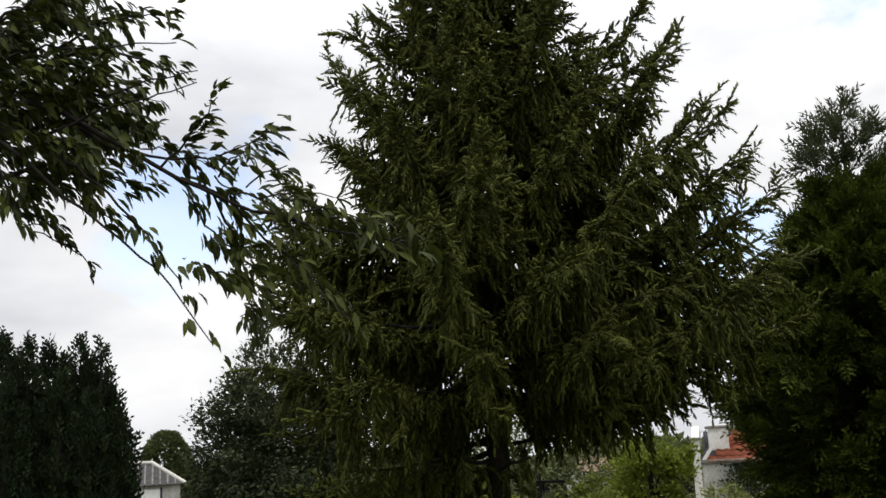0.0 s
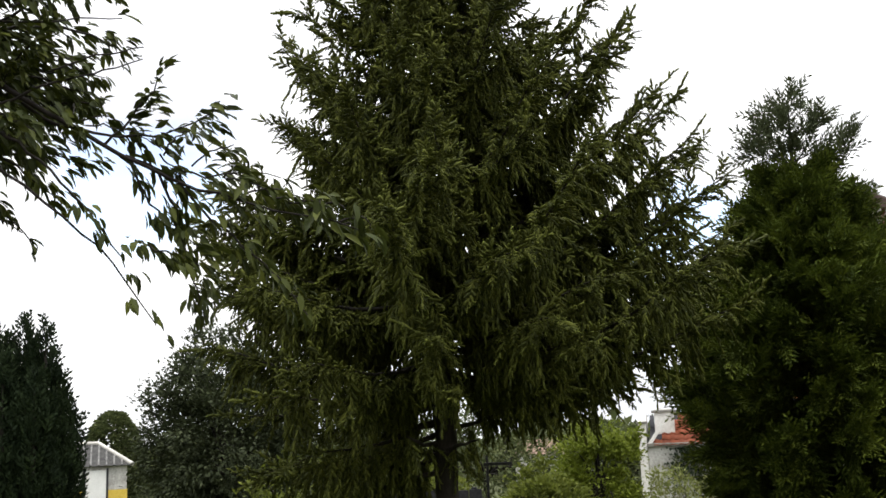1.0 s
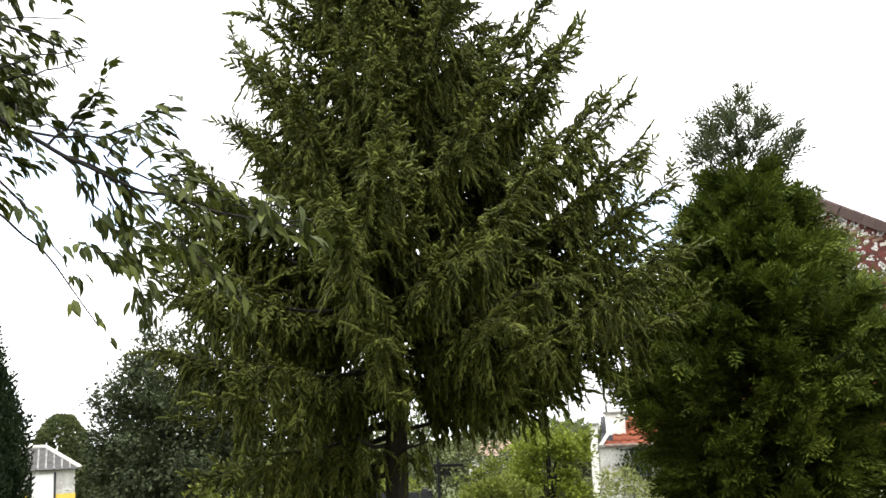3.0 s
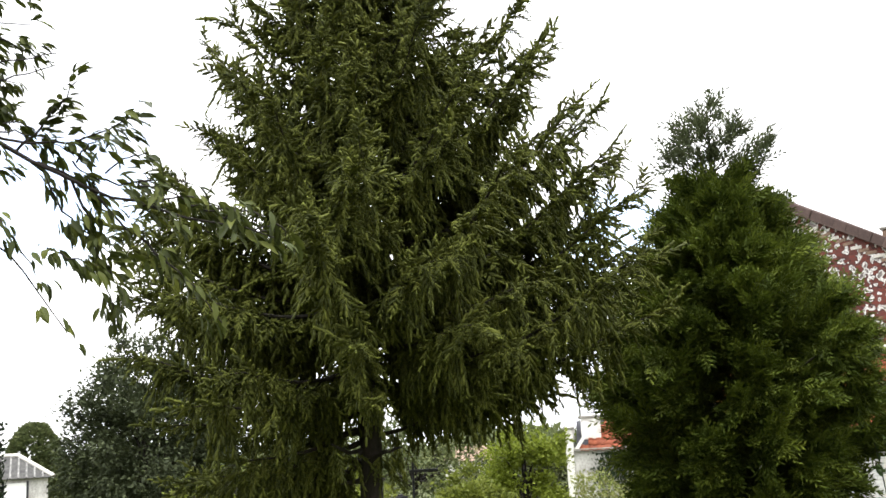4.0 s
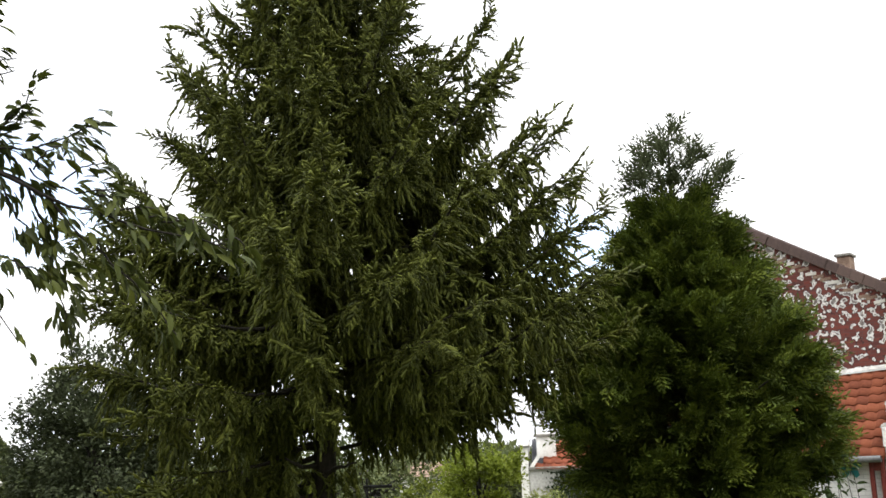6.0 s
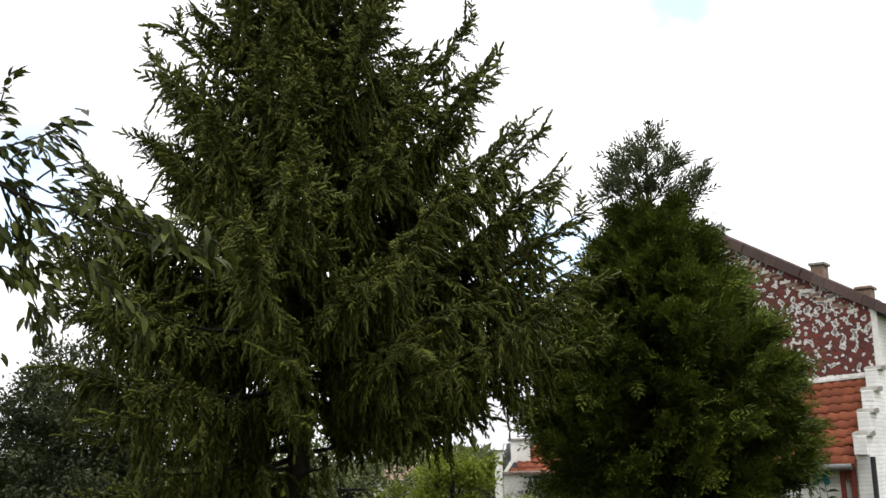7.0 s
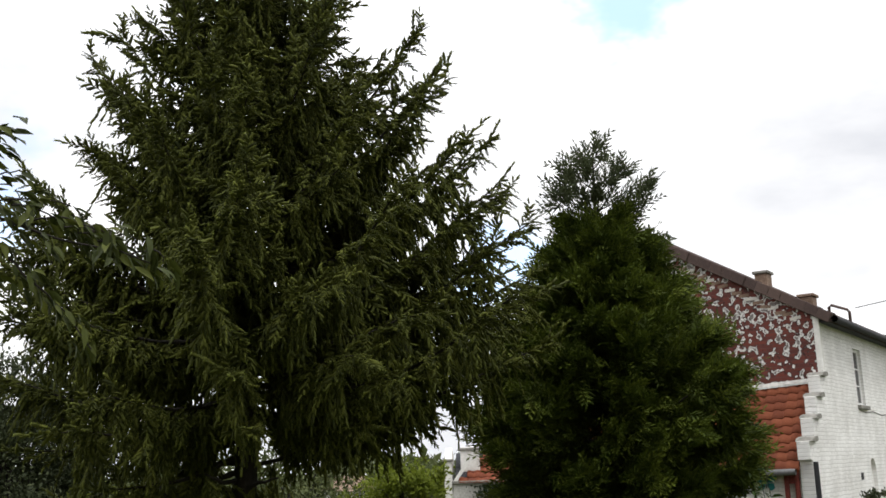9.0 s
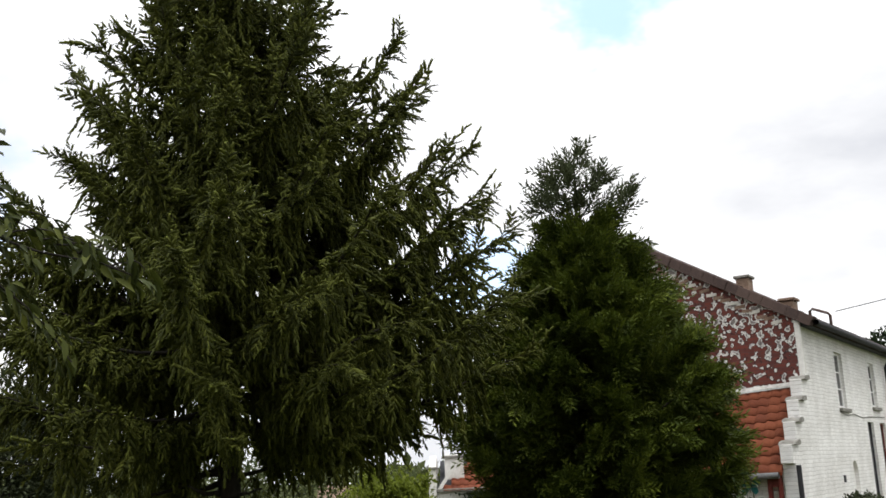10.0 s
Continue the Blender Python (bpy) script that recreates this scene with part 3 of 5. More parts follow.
            # shoots on the back of the limb, lying forward
            if i % 3 == 0 and t > 0.35:
                put(t, d + n * rng.normal(0, 0.35) + np.array([0, 0, 0.15]), length * 0.7, rng.integers(0, 4))
        # curtains hang below the older wood
        for i in range(int((4 if away else 8 + 9 * heavy) * crest * L * min(1, heavy + 0.35))):
            t = rng.uniform(0.12, 0.86)
            put(t, np.array([rng.normal(0, 0.22) + 0.25 * math.cos(az), rng.normal(0, 0.22) + 0.25 * math.sin(az), -1.0]), rng.uniform(0.28, 0.62) * (0.65 + 0.35 * heavy), rng.integers(8, 11))
        # stiff tip, forked and upturned
        d = line[-1] - line[-4]
        d /= np.linalg.norm(d)
        for q in range(7):
            put(0.74 + 0.26 * q / 6, d + rng.normal(0, 0.42, 3) + np.array([0, 0, 0.08]), rng.uniform(0.22, 0.36), rng.integers(11, 13))
        n = len(Ps)
        me = join_templates("needles", temps, np.array(Ks), frames_along(np.array(Ds), rng, roll=rng.normal(0, 0.35, n)), np.array(Ps), np.array(Zs))
        part("needles", me, [SPRUCE, SPRUCE_TIP], limb, "green hanging needled branchlets")
    # bare lower limbs with a few thin sprays
    for az, z0, L in ((3.05, 1.82, 1.0), (0.1, 1.82, 0.85), (3.3, 1.30, 0.75), (2.4, 1.5, 0.8), (5.2, 1.55, 0.7), (4.2, 1.62, 0.9)):
        s = np.linspace(0, 1, 9)
        line = np.stack([np.cos(az + 0.2 * s) * L * s, np.sin(az + 0.2 * s) * L * s, z0 + 0.14 * s * s - 0.05 * s], 1)
        line[1:] += np.cumsum(rng.normal(0, 0.012, (8, 3)), axis=0)
        limb = part("dead_limb", np_mesh("dead_limb", *tube_arrays(line, 0.034 * (1 - 0.75 * s) + 0.003, 6)), BARK, tree, "bare dead lower limb")
        n = 12
        t = rng.uniform(0.3, 1, n)
        P = np.stack([np.interp(t, s, line[:, c]) for c in range(3)], 1)
        D = np.stack([rng.normal(0, 0.5, n), rng.normal(0, 0.5, n), np.full(n, -0.9)], 1)
        part("thin_needles", join_templates("thin_needles", temps, rng.integers(8, 11, n), frames_along(D, rng), P, rng.uniform(0.25, 0.5, n)), [SPRUCE, SPRUCE_TIP], limb)


build_spruce()


# ---- the cypress ----
def spray_template(rng, arms=8, width=0.032):
    """A flat feathery cypress spray of length 1, in one piece."""
    n = arms + 1
    V, F = [], []
    for i in range(n + 1):
        s = i / n
        V.append(np.array([s, 0.015 * math.sin(5 * s), 0.10 * s - 0.22 * s * s]))
    w = len(V)
    for i in range(n):
        V.append((V[i] + V[i + 1]) / 2 + np.array([0, width * 0.5, 0.01]))
        F.append((i, i + 1, w + i))
    for i in range(arms):
        s = (i + 1) / n
        side = 1 if i % 2 else -1
        ln = 0.48 * (1 - 0.6 * s) * rng.uniform(0.8, 1.25)
        a = V[i + 1]
        way = np.array([0.85, side * 0.55, rng.normal(-0.05, 0.12)])
        b = a + way * ln
        cross = np.array([-way[1], way[0], 0.2 * rng.normal()]) * width
        o = len(V)
        V += [a + way * ln * 0.5 + cross, b, a + way * ln * 0.55 - cross]
        F += [(i + 1, o, o + 1), (i + 1, o + 1, o + 2)]
        k = len(V)
        V += [V[o] + np.array([0.5, -side * 0.1, 0.05]) * ln * 0.7]
        F += [(i + 1, o, k)]
    return np.array(V), np.array(F), np.zeros(len(F), int)


def cypress_reach(z):
    return np.interp(z, [-0.8, 0.2, 0.9, 1.4, 1.9, 2.45, 3.0, 3.66, 4.5, 5.0, 5.6, 6.1, 6.6], [0.55, 0.85, 1.20, 1.52, 1.75, 1.80, 1.52, 1.14, 0.80, 0.62, 0.36, 0.08, 0.01])


def build_cypress():
    rng = np.random.default_rng(23)
    cx, cy = 3.80, 14.4
    g = float(ground_at(cx, cy))
    tree = thing("cypress_tree", "dense bright green cypress with feathery sprays and thin top", "tree", at=pose(cx, cy, 0))
    zs = np.linspace(g - 0.1, 6.2, 16)
    part("trunk", np_mesh("trunk", *tube_arrays(np.stack([0.04 * np.sin(zs), 0.04 * np.cos(zs), zs], 1), np.interp(zs, [g, 6.2], [0.16, 0.008]), 8)), BARK, tree, "thin brown trunk")
    temps = [spray_template(rng, 8, 0.034) for _ in range(6)]
    # boughs rise from the trunk; each ends in a few plumes of sprays, with dark gaps between
    z, k = -0.35, 0
    while z < 6.1:
        count = 7 if z < 0.3 else 11 if z < 3.6 else 9 if z < 4.6 else 8 if z < 5.3 else 6
        top = z > 4.65
        for j in range(count):
            az = k * 0.7 + j * 2 * math.pi / count + rng.normal(0, 0.18)
            z0 = z + rng.uniform(-0.15, 0.15)
            rise = float(np.interp(z0, [-0.5, 1, 2, 4.5, 6.4], [0.15, 0.3, 0.5, 0.9, 1.6]))
            L = float(cypress_reach(z0 + rise * 0.9)) * rng.uniform(0.92, 1.03) * (1 + 0.05 * math.sin(3 * az + z0 * 2.1) + 0.05 * math.sin(5 * az - z0 * 3))
            if top:
                L = float(cypress_reach(z0 + 0.2)) * rng.uniform(0.65, 1.25) + 0.02
            s = np.linspace(0, 1, 7)
            line = np.stack([np.cos(az) * L * s, np.sin(az) * L * s, z0 + rise * L * (0.40 * s + 0.30 * s * s) + rng.normal(0, 0.05) * s], 1)
            bough = part("bough", np_mesh("bough", *tube_arrays(line, (0.008 + 0.010 * L) * (1 - 0.85 * s), 4)), TWIG, tree)
            out = np.array([math.cos(az), math.sin(az), 0.0])
            up = float(np.interp(z0, [0, 2, 4, 6], [0.05, 0.30, 0.65, 1.25]))
            Ps, Ds, Zs = [], [], []
            plumes = 1 + int(3 * L) if top else 3 + int(4.6 * L)
            for q in range(plumes):
                t = 1.0 if q == 0 else rng.uniform(0.22, 0.97)
                root = np.array([np.interp(t, s, line[:, c]) for c in range(3)])
                way = out + np.array([0, 0, up]) + rng.normal(0, 0.42, 3) * (0.4 if q == 0 else 1.0)
                way /= np.linalg.norm(way)
                plen = rng.uniform(0.26, 0.46) * (0.55 + 0.25 * min(L, 1.8)) * (0.9 if top else 1.0)
                m = int(rng.uniform(6, 9)) if top else int(rng.uniform(11, 14)) if math.sin(az) > 0.4 else int(rng.uniform(22, 28))
                u = rng.random(m)
                Ps.append(root + way * (plen * (u[:, None] - 0.55)) + rng.normal(0, 0.045 if top else 0.075, (m, 3)) * (1.1 - 0.7 * u[:, None]) + np.array([0, 0, -0.06]) * u[:, None] ** 2)
                Ds.append(way * 1.0 + rng.normal(0, 0.45 if top else 0.24, (m, 3)) + np.array([0, 0, 0.05 if top else -0.08]))
                Zs.append(rng.uniform(0.22, 0.44, m))
            P, D, Z = np.vstack(Ps), np.vstack(Ds), np.concatenate(Zs)
            n = len(P)
            me = join_templates("sprays", temps, rng.integers(0, 6, n), frames_along(D, rng, roll=rng.normal(0, 0.9, n)), P, Z)
            part("sprays", me, CYPRESS_TOP if top else CYPRESS, bough, "thin grey-green top sprays" if top else "feathery green flattened sprays")
        z += 0.25
        k += 1


build_cypress()


# ---- columnar yews ----
def build_yew(x, y, lobes, label):
    rng = np.random.default_rng(int(abs(x) * 10))
    g = float(ground_at(x, y))
    tree = thing("yew_tree", label, "tree", "columnar yews", at=pose(x, y, 0))
    temps = [spray_template(rng, 5, 0.062) for _ in range(4)]
    for dx, dy, top, r in lobes:
        part("trunk", np_mesh("trunk", *tube_arrays(np.array([[dx * 0.4, dy * 0.4, g - 0.1], [dx * 0.7, dy * 0.7, g + 1.0], [dx, dy, top * 0.6], [dx, dy, top - 0.2]]), [0.11, 0.08, 0.05, 0.01], 6)), BARK, tree)
        n = int(2000 * r / 0.5)
        t = 1 - rng.random(n) ** 0.72
        z = g + 0.05 + t * (top - 0.10 - g)
        rr = r * np.interp(t, [0, 0.3, 0.62, 0.82, 0.94, 1], [1.0, 1.1, 0.98, 0.62, 0.22, 0.0])
        a = rng.uniform(0, 6.283, n)
        q = np.sqrt(rng.uniform(0.35, 1.0, n)) * (1 + 0.16 * np.sin(7 * a + 2 * z))
        P = np.stack([dx + rr * q * np.cos(a), dy + rr * q * np.sin(a), z], 1)
        D = np.stack([0.35 * np.cos(a), 0.35 * np.sin(a), np.ones(n)], 1) * np.array([0.7, 0.7, 1]) + rng.normal(0, 0.15, (n, 3))
        part("crown", join_templates("crown", temps, rng.integers(0, 4, n), frames_along(D, rng, (1, 0, 0), rng.uniform(0, 6.28, n)), P, rng.uniform(0.16, 0.36, n)), YEW, tree, "upright dark needled shoots")


build_yew(-8.15, 16.3, ((-0.46, -0.1, 3.80, 0.36), (-0.22, 0.1, 3.55, 0.3), (0.02, 0.05, 3.82, 0.34), (0.22, -0.05, 3.5, 0.3), (0.42, -0.05, 3.74, 0.34), (0.25, 0.35, 3.1, 0.42), (-0.1, -0.4, 3.15, 0.46), (0.62, 0.05, 2.9, 0.38), (0.4, -0.35, 2.9, 0.4), (-0.5, -0.35, 3.0, 0.4)), "dark green columnar yew with several pointed tops")
build_yew(-9.3, 15.75, ((-0.5, 0.0, 3.6, 0.4), (0.1, 0.1, 3.9, 0.38), (0.35, 0.0, 3.5, 0.36), (0.6, -0.05, 3.78, 0.36), (-0.1, -0.35, 3.2, 0.45), (0.45, -0.35, 3.1, 0.42)), "dark green columnar yew beside another yew")


# ---- broadleaved trees and shrubs ----
def build_broadleaf(name, label, x, y, top, radius, low, leaf_mat, leaves, size, seed, clumps=60, squash=1.0, trunk=0.12, shell=0.55, kind_leaf="crown", group="", fuzz=0.2, lump=0.12):
    """A trunk, limbs that fork to each clump, and leaves gathered in clumps with gaps between them."""
    rng = np.random.default_rng(seed)
    g = float(ground_at(x, y))
    tree = thing(name, label, "tree" if "tree" in name else "shrub", group, at=pose(x, y, 0))
    h = top - low
    mid = np.array([0, 0, low + h * 0.45])
    a, u = rng.uniform(0, 6.283, clumps), rng.uniform(-0.85, 1, clumps)
    q = rng.uniform(shell, 1, clumps) * (1 + lump * np.sin(3 * a + seed))
    w = np.sqrt(1 - u * u * 0.98)
    C = mid + np.stack([radius * q * w * np.cos(a), radius * squash * q * w * np.sin(a), np.where(u > 0, 0.55, 0.45) * h * q * u], 1)
    fork = np.array([0, 0, g + (top - g) * 0.35])
    part("trunk", tubes_mesh("trunk", [(np.array([[0, 0, g - 0.1], [0.02, 0.01, g + 0.3 * (fork[2] - g)], fork, fork + np.array([0.05, 0, 0.35 * (top - fork[2])])]), [trunk * 1.2, trunk, trunk * 0.75, trunk * 0.3])], 8), BARK, tree)
    for c in C[: min(clumps, 22)]:
        s = np.linspace(0, 1, 5)[:, None]
        p = fork * (1 - s) + c * s + np.array([0, 0, 0.12 * h]) * np.sin(np.pi * s)
        part("limb", np_mesh("limb", *tube_arrays(p, trunk * 0.4 * (1 - 0.9 * s[:, 0]), 4)), TWIG, tree)
    pick = rng.integers(0, clumps, leaves)
    rad = radius * fuzz * rng.uniform(0.6, 1.25, clumps)
    P = C[pick] + rng.normal(0, 0.55, (leaves, 3)) * rad[pick][:, None] * np.array([1, squash, 0.8])
    O = P - mid
    D = O / (np.linalg.norm(O, axis=1)[:, None] + 1e-6) + rng.normal(0, 0.7, (leaves, 3)) + np.array([0, 0, -0.25])
    me = scatter(kind_leaf, SIMPLE_V, SIMPLE_F, frames_along(D, rng, roll=rng.normal(0, 0.7, leaves)), P, rng.uniform(0.7, 1.3, leaves) * size)
    part(kind_leaf, me, leaf_mat, tree)
    return tree


build_broadleaf("willow_tree", "broad grey-green broadleaved tree with loose airy crown", -7.0, 24.2, 4.5, 2.05, -1.0, GREY_LEAF, 48000, 0.12, 5, 560, shell=0.45, fuzz=0.15, lump=0.05)
build_broadleaf("domed_tree", "distant dome-shaped olive green tree", -26.2, 65.0, 4.25, 1.8, -2.4, FAR_LEAF, 20000, 0.26, 6, 1200, shell=0.93, fuzz=0.06, lump=0.0)
build_broadleaf("maple_shrub", "bright yellow-green leafy shrub behind the spruce", 1.30, 22.2, 2.2, 0.98, -1.1, LIME_LEAF, 15000, 0.10, 7, 110)
build_broadleaf("elder_shrub", "mid green rounded shrub behind the spruce", 0.15, 20.6, 1.15, 0.95, -1.1, SHRUB_LEAF, 13000, 0.10, 8, 110)
build_broadleaf("hazel_shrub", "olive green shrub with thin leaning stems", -2.0, 18.0, 1.35, 1.3, -1.0, SHRUB_LEAF, 9000, 0.10, 9, 90)
build_broadleaf("hazel_shrub", "green shrub below the spruce branches", -3.9, 17.2, 1.7, 1.2, -1.0, SHRUB_LEAF, 6500, 0.10, 10, 60)
build_broadleaf("garden_tree", "mid green garden tree behind the shrubs", -4.6, 30.0, 3.2, 2.4, -0.8, FAR_LEAF, 8000, 0.17, 12, 110)
build_broadleaf("garden_tree", "olive green tree far behind the garden", -1.6, 36.0, 2.75, 3.0, -1.2, FAR_LEAF, 8000, 0.18, 13, 110)
build_broadleaf("garden_tree", "olive green tree beside the white outbuilding", 2.6, 34.0, 2.3, 1.6, -1.2, FAR_LEAF, 7000, 0.16, 14, 90)
build_broadleaf("garden_tree", "dark green tree beyond the farmhouse roof", 26.3, 44.0, 7.5, 2.4, 1.0, YEW, 7000, 0.26, 15, 90)
build_broadleaf("hedge_tree", "dark green leafy tree beyond the yews", -14.0, 25.5, 4.6, 1.9, -0.8, FAR_LEAF, 8000, 0.18, 16, 100)


def build_hedge():
    """A clipped but shaggy hedge in front of the outbuilding."""
    rng = np.random.default_rng(31)
    hedge = thing("hedge", "pale yellow-green leafy hedge before the outbuilding", "hedge", at=pose(0, 0, 0))
    n = 9000
    s = rng.random(n)
    x, y = 2.0 + 3.6 * s, 19.2 - 0.6 * s
    top = 0.93 + 0.12 * np.sin(5 * s * 3.6) + 0.08 * np.sin(13 * s * 3.6 + 1)
    q = rng.random(n) ** 0.6
    P = np.stack([x, y + rng.normal(0, 0.25, n), -0.95 + q * (top + 0.95) + rng.normal(0, 0.03, n)], 1)
    D = rng.normal(0, 0.8, (n, 3)) + np.array([0, -0.3, 0.5])
    part("leaves", scatter("leaves", SIMPLE_V, SIMPLE_F, frames_along(D, rng, roll=rng.normal(0, 0.8, n)), P, rng.uniform(0.05, 0.10, n)), HEDGE_LEAF, hedge)
    lines = []
    for i in range(26):
        b = np.array([2.0 + 3.6 * i / 25, 19.2 - 0.6 * i / 25, -1.05])
        lines.append((np.array([b, b + np.array([rng.normal(0, 0.1), rng.normal(0, 0.1), 1.0]), b + np.array([rng.normal(0, 0.25), rng.normal(0, 0.2), 1.75])]), [0.02, 0.014, 0.004]))
    part("stems", tubes_mesh("stems", lines, 4), TWIG, hedge)


build_hedge()


def build_far_wood():
    rng = np.random.default_rng(41)
    n = 20000
    b = rng.uniform(-0.75, 0.75, n)
    r = rng.uniform(118, 145, n)
    top = 2.2 + 1.1 * np.sin(17 * b) + 0.8 * np.sin(41 * b + 1) + 0.5 * np.sin(97 * b)
    x, y = r * np.sin(b), r * np.cos(b)
    P = np.stack([x, y, -3.0 + (top + 3.0) * rng.random(n) ** 0.7], 1)
    D = rng.normal(0, 1, (n, 3)) + np.array([0, -0.5, 0.3])
    me = scatter("far_wood", SIMPLE_V, SIMPLE_F, frames_along(D, rng, roll=rng.normal(0, 1, n)), P, rng.uniform(1.0, 2.0, n))
    me.materials.append(FAR_LEAF)
    tagged(new("far_wood", me), "distant line of olive green woods", "wood", kind="stuff")


build_far_wood()


# ---- the cherry tree ----
def build_cherry():
    rng = np.random.default_rng(53)
    bx, by = -3.75, 4.3
    tree = thing("cherry_tree", "leafy cherry tree with long arching branches close by", "tree", at=pose(0, 0, 0))
    g = float(ground_at(bx, by))
    hub = np.array([-3.3, 4.3, 3.0])
    trunk = smooth_line([(bx, by, g - 0.1), (bx + 0.05, by, 1.0), (bx + 0.2, by, 2.1), hub, (-3.2, 4.4, 4.2), (-3.1, 4.5, 5.2)], 14)
    part("trunk", np_mesh("trunk", *tube_arrays(trunk, np.linspace(0.13, 0.03, 14), 10)), BARK, tree, "smooth dark cherry trunk")
    branches = [
        ([hub, (-2.45, 4.16, 3.35), (-2.11, 4.24, 3.15), (-1.82, 4.28, 2.97), (-1.52, 4.29, 2.8), (-1.27, 4.28, 2.69), (-0.97, 4.26, 2.62), (-0.73, 4.22, 2.53)], 0.018, 0.25, 62),
        ([(-2.2, 4.25, 3.18), (-2.0, 4.27, 3.05), (-1.77, 4.29, 3.01), (-1.56, 4.28, 3.0), (-1.43, 4.25, 3.05), (-1.27, 4.21, 3.08)], 0.008, 0.2, 50),
        ([hub, (-2.7, 4.0, 3.25), (-2.36, 3.98, 3.03), (-2.16, 4.04, 2.82), (-1.98, 4.08, 2.66), (-1.78, 4.13, 2.51), (-1.69, 4.12, 2.37), (-1.55, 4.13, 2.17)], 0.012, 0.93, 6),
        ([(-2.2, 4.05, 3.0), (-2.0, 4.05, 2.84), (-1.84, 4.09, 2.67), (-1.73, 4.1, 2.52), (-1.66, 4.08, 2.39)], 0.007, 0.6, 16),
        ([(-2.4, 4.16, 3.12), (-2.23, 4.16, 3.16), (-2.05, 4.21, 3.25), (-1.84, 4.27, 3.31), (-1.68, 4.29, 3.36)], 0.008, 0.05, 14),
        ([(-2.6, 4.1, 3.45), (-2.28, 4.13, 3.53), (-2.08, 4.2, 3.52), (-1.93, 4.23, 3.55), (-1.76, 4.26, 3.54)], 0.007, 0.0, 12),
        ([(-1.53, 4.3, 2.81), (-1.4, 4.31, 2.65), (-1.24, 4.27, 2.52), (-1.09, 4.23, 2.37), (-0.93, 4.19, 2.18)], 0.006, 0.1, 44),
        ([(-1.85, 4.3, 2.98), (-1.77, 4.36, 2.94), (-1.67, 4.37, 2.73), (-1.54, 4.37, 2.6), (-1.4, 4.38, 2.49)], 0.006, 0.15, 46),
        ([(-1.84, 4.29, 2.98), (-1.69, 4.29, 3.12), (-1.56, 4.23, 3.27)], 0.006, 0.1, 34),
        ([(-1.6, 4.3, 2.84), (-1.53, 4.38, 2.62), (-1.47, 4.38, 2.39), (-1.42, 4.38, 2.22)], 0.006, 0.1, 40),
        ([(-1.7, 4.3, 2.55), (-1.62, 4.2, 2.5), (-1.5, 4.2, 2.46), (-1.36, 4.2, 2.40)], 0.005, 0.1, 34),
        ([(-1.3, 4.28, 2.70), (-1.15, 4.3, 2.75), (-1.02, 4.3, 2.72), (-0.9, 4.3, 2.66)], 0.005, 0.1, 26),
        ([(-1.75, 4.3, 2.93), (-1.6, 4.35, 2.86), (-1.42, 4.4, 2.84), (-1.25, 4.4, 2.86), (-1.1, 4.4, 2.82)], 0.006, 0.1, 36),
    ]
    # bare thin shoots at the crown's lower rim
    branches += [([(-2.55, 4.2, 2.98), (-2.40, 4.2, 2.76), (-2.28, 4.2, 2.66), (-2.16, 4.2, 2.60)], 0.004, 1.0, 0), ([(-2.5, 4.2, 2.9), (-2.45, 4.2, 2.74), (-2.30, 4.2, 2.74)], 0.003, 1.0, 0), ([(-2.05, 4.2, 3.30), (-1.86, 4.22, 3.36), (-1.66, 4.25, 3.40)], 0.005, 1.0, 0)]
    # short drooping side twigs along the long branch
    for i in range(14):
        u = rng.uniform(0.05, 1)
        a = np.array([-2.11 + 1.3 * u, 4.26, 3.15 - 0.58 * u])
        drop = rng.uniform(-0.26, 0.05) * (1.1 - 0.6 * u)
        side = np.array([rng.uniform(0.05, 0.28), rng.normal(0, 0.15), drop])
        branches.append(([a, a + side * 0.5 + np.array([0.03, 0, 0.04]), a + side], 0.004, 0.15, 8))
    # the dense inner crown
    for i in range(88):
        a = np.array([rng.uniform(-3.1, -2.3), rng.uniform(3.95, 4.9), rng.uniform(2.95, 4.3)])
        d = np.array([rng.uniform(0.2, 0.62), rng.normal(0, 0.2), rng.uniform(-0.35, 0.22)])
        if a[0] + d[0] > -2.02:
            d[0] = -2.02 - a[0]
        branches.append(([a, a + d * 0.5 + np.array([0, 0, 0.05]), a + d], 0.008, 0.0, 34))
    for pts, r0, first, count in branches:
        n = max(8, len(pts) * 3)
        line = smooth_line(pts, n)
        line += np.vstack([np.zeros(3), rng.normal(0, 0.006, (n - 1, 3))])
        bough = part("branch", np_mesh("branch", *tube_arrays(line, np.linspace(r0 * 1.15, 0.0026, n), 5)), TWIG, tree)
        if not count:
            continue
        # leaves sit in tufts on short spurs
        s = np.linspace(0, 1, n)
        tufts = max(2, int(count * 0.58))
        t0 = first + (1 - first) * np.sort(rng.random(tufts)) ** 0.85
        t0[-1] = 1.0
        per = rng.integers(2, 5, tufts)
        t = np.repeat(t0, per)
        m = len(t)
        spur = np.repeat(rng.normal(0, 1, (tufts, 3)) * np.array([0.5, 0.7, 0.6]) + np.array([0.2, 0, -0.05]), per, axis=0)
        P = np.stack([np.interp(t, s, line[:, c]) for c in range(3)], 1) + spur * 0.045 + rng.normal(0, 0.014, (m, 3))
        T = np.stack([np.interp(t, s, np.gradient(line[:, c])) for c in range(3)], 1)
        T /= np.linalg.norm(T, axis=1)[:, None]
        D = T * 0.8 + spur * 0.35 + rng.normal(0, 0.32, (m, 3)) + np.array([0.1, 0, -0.55])
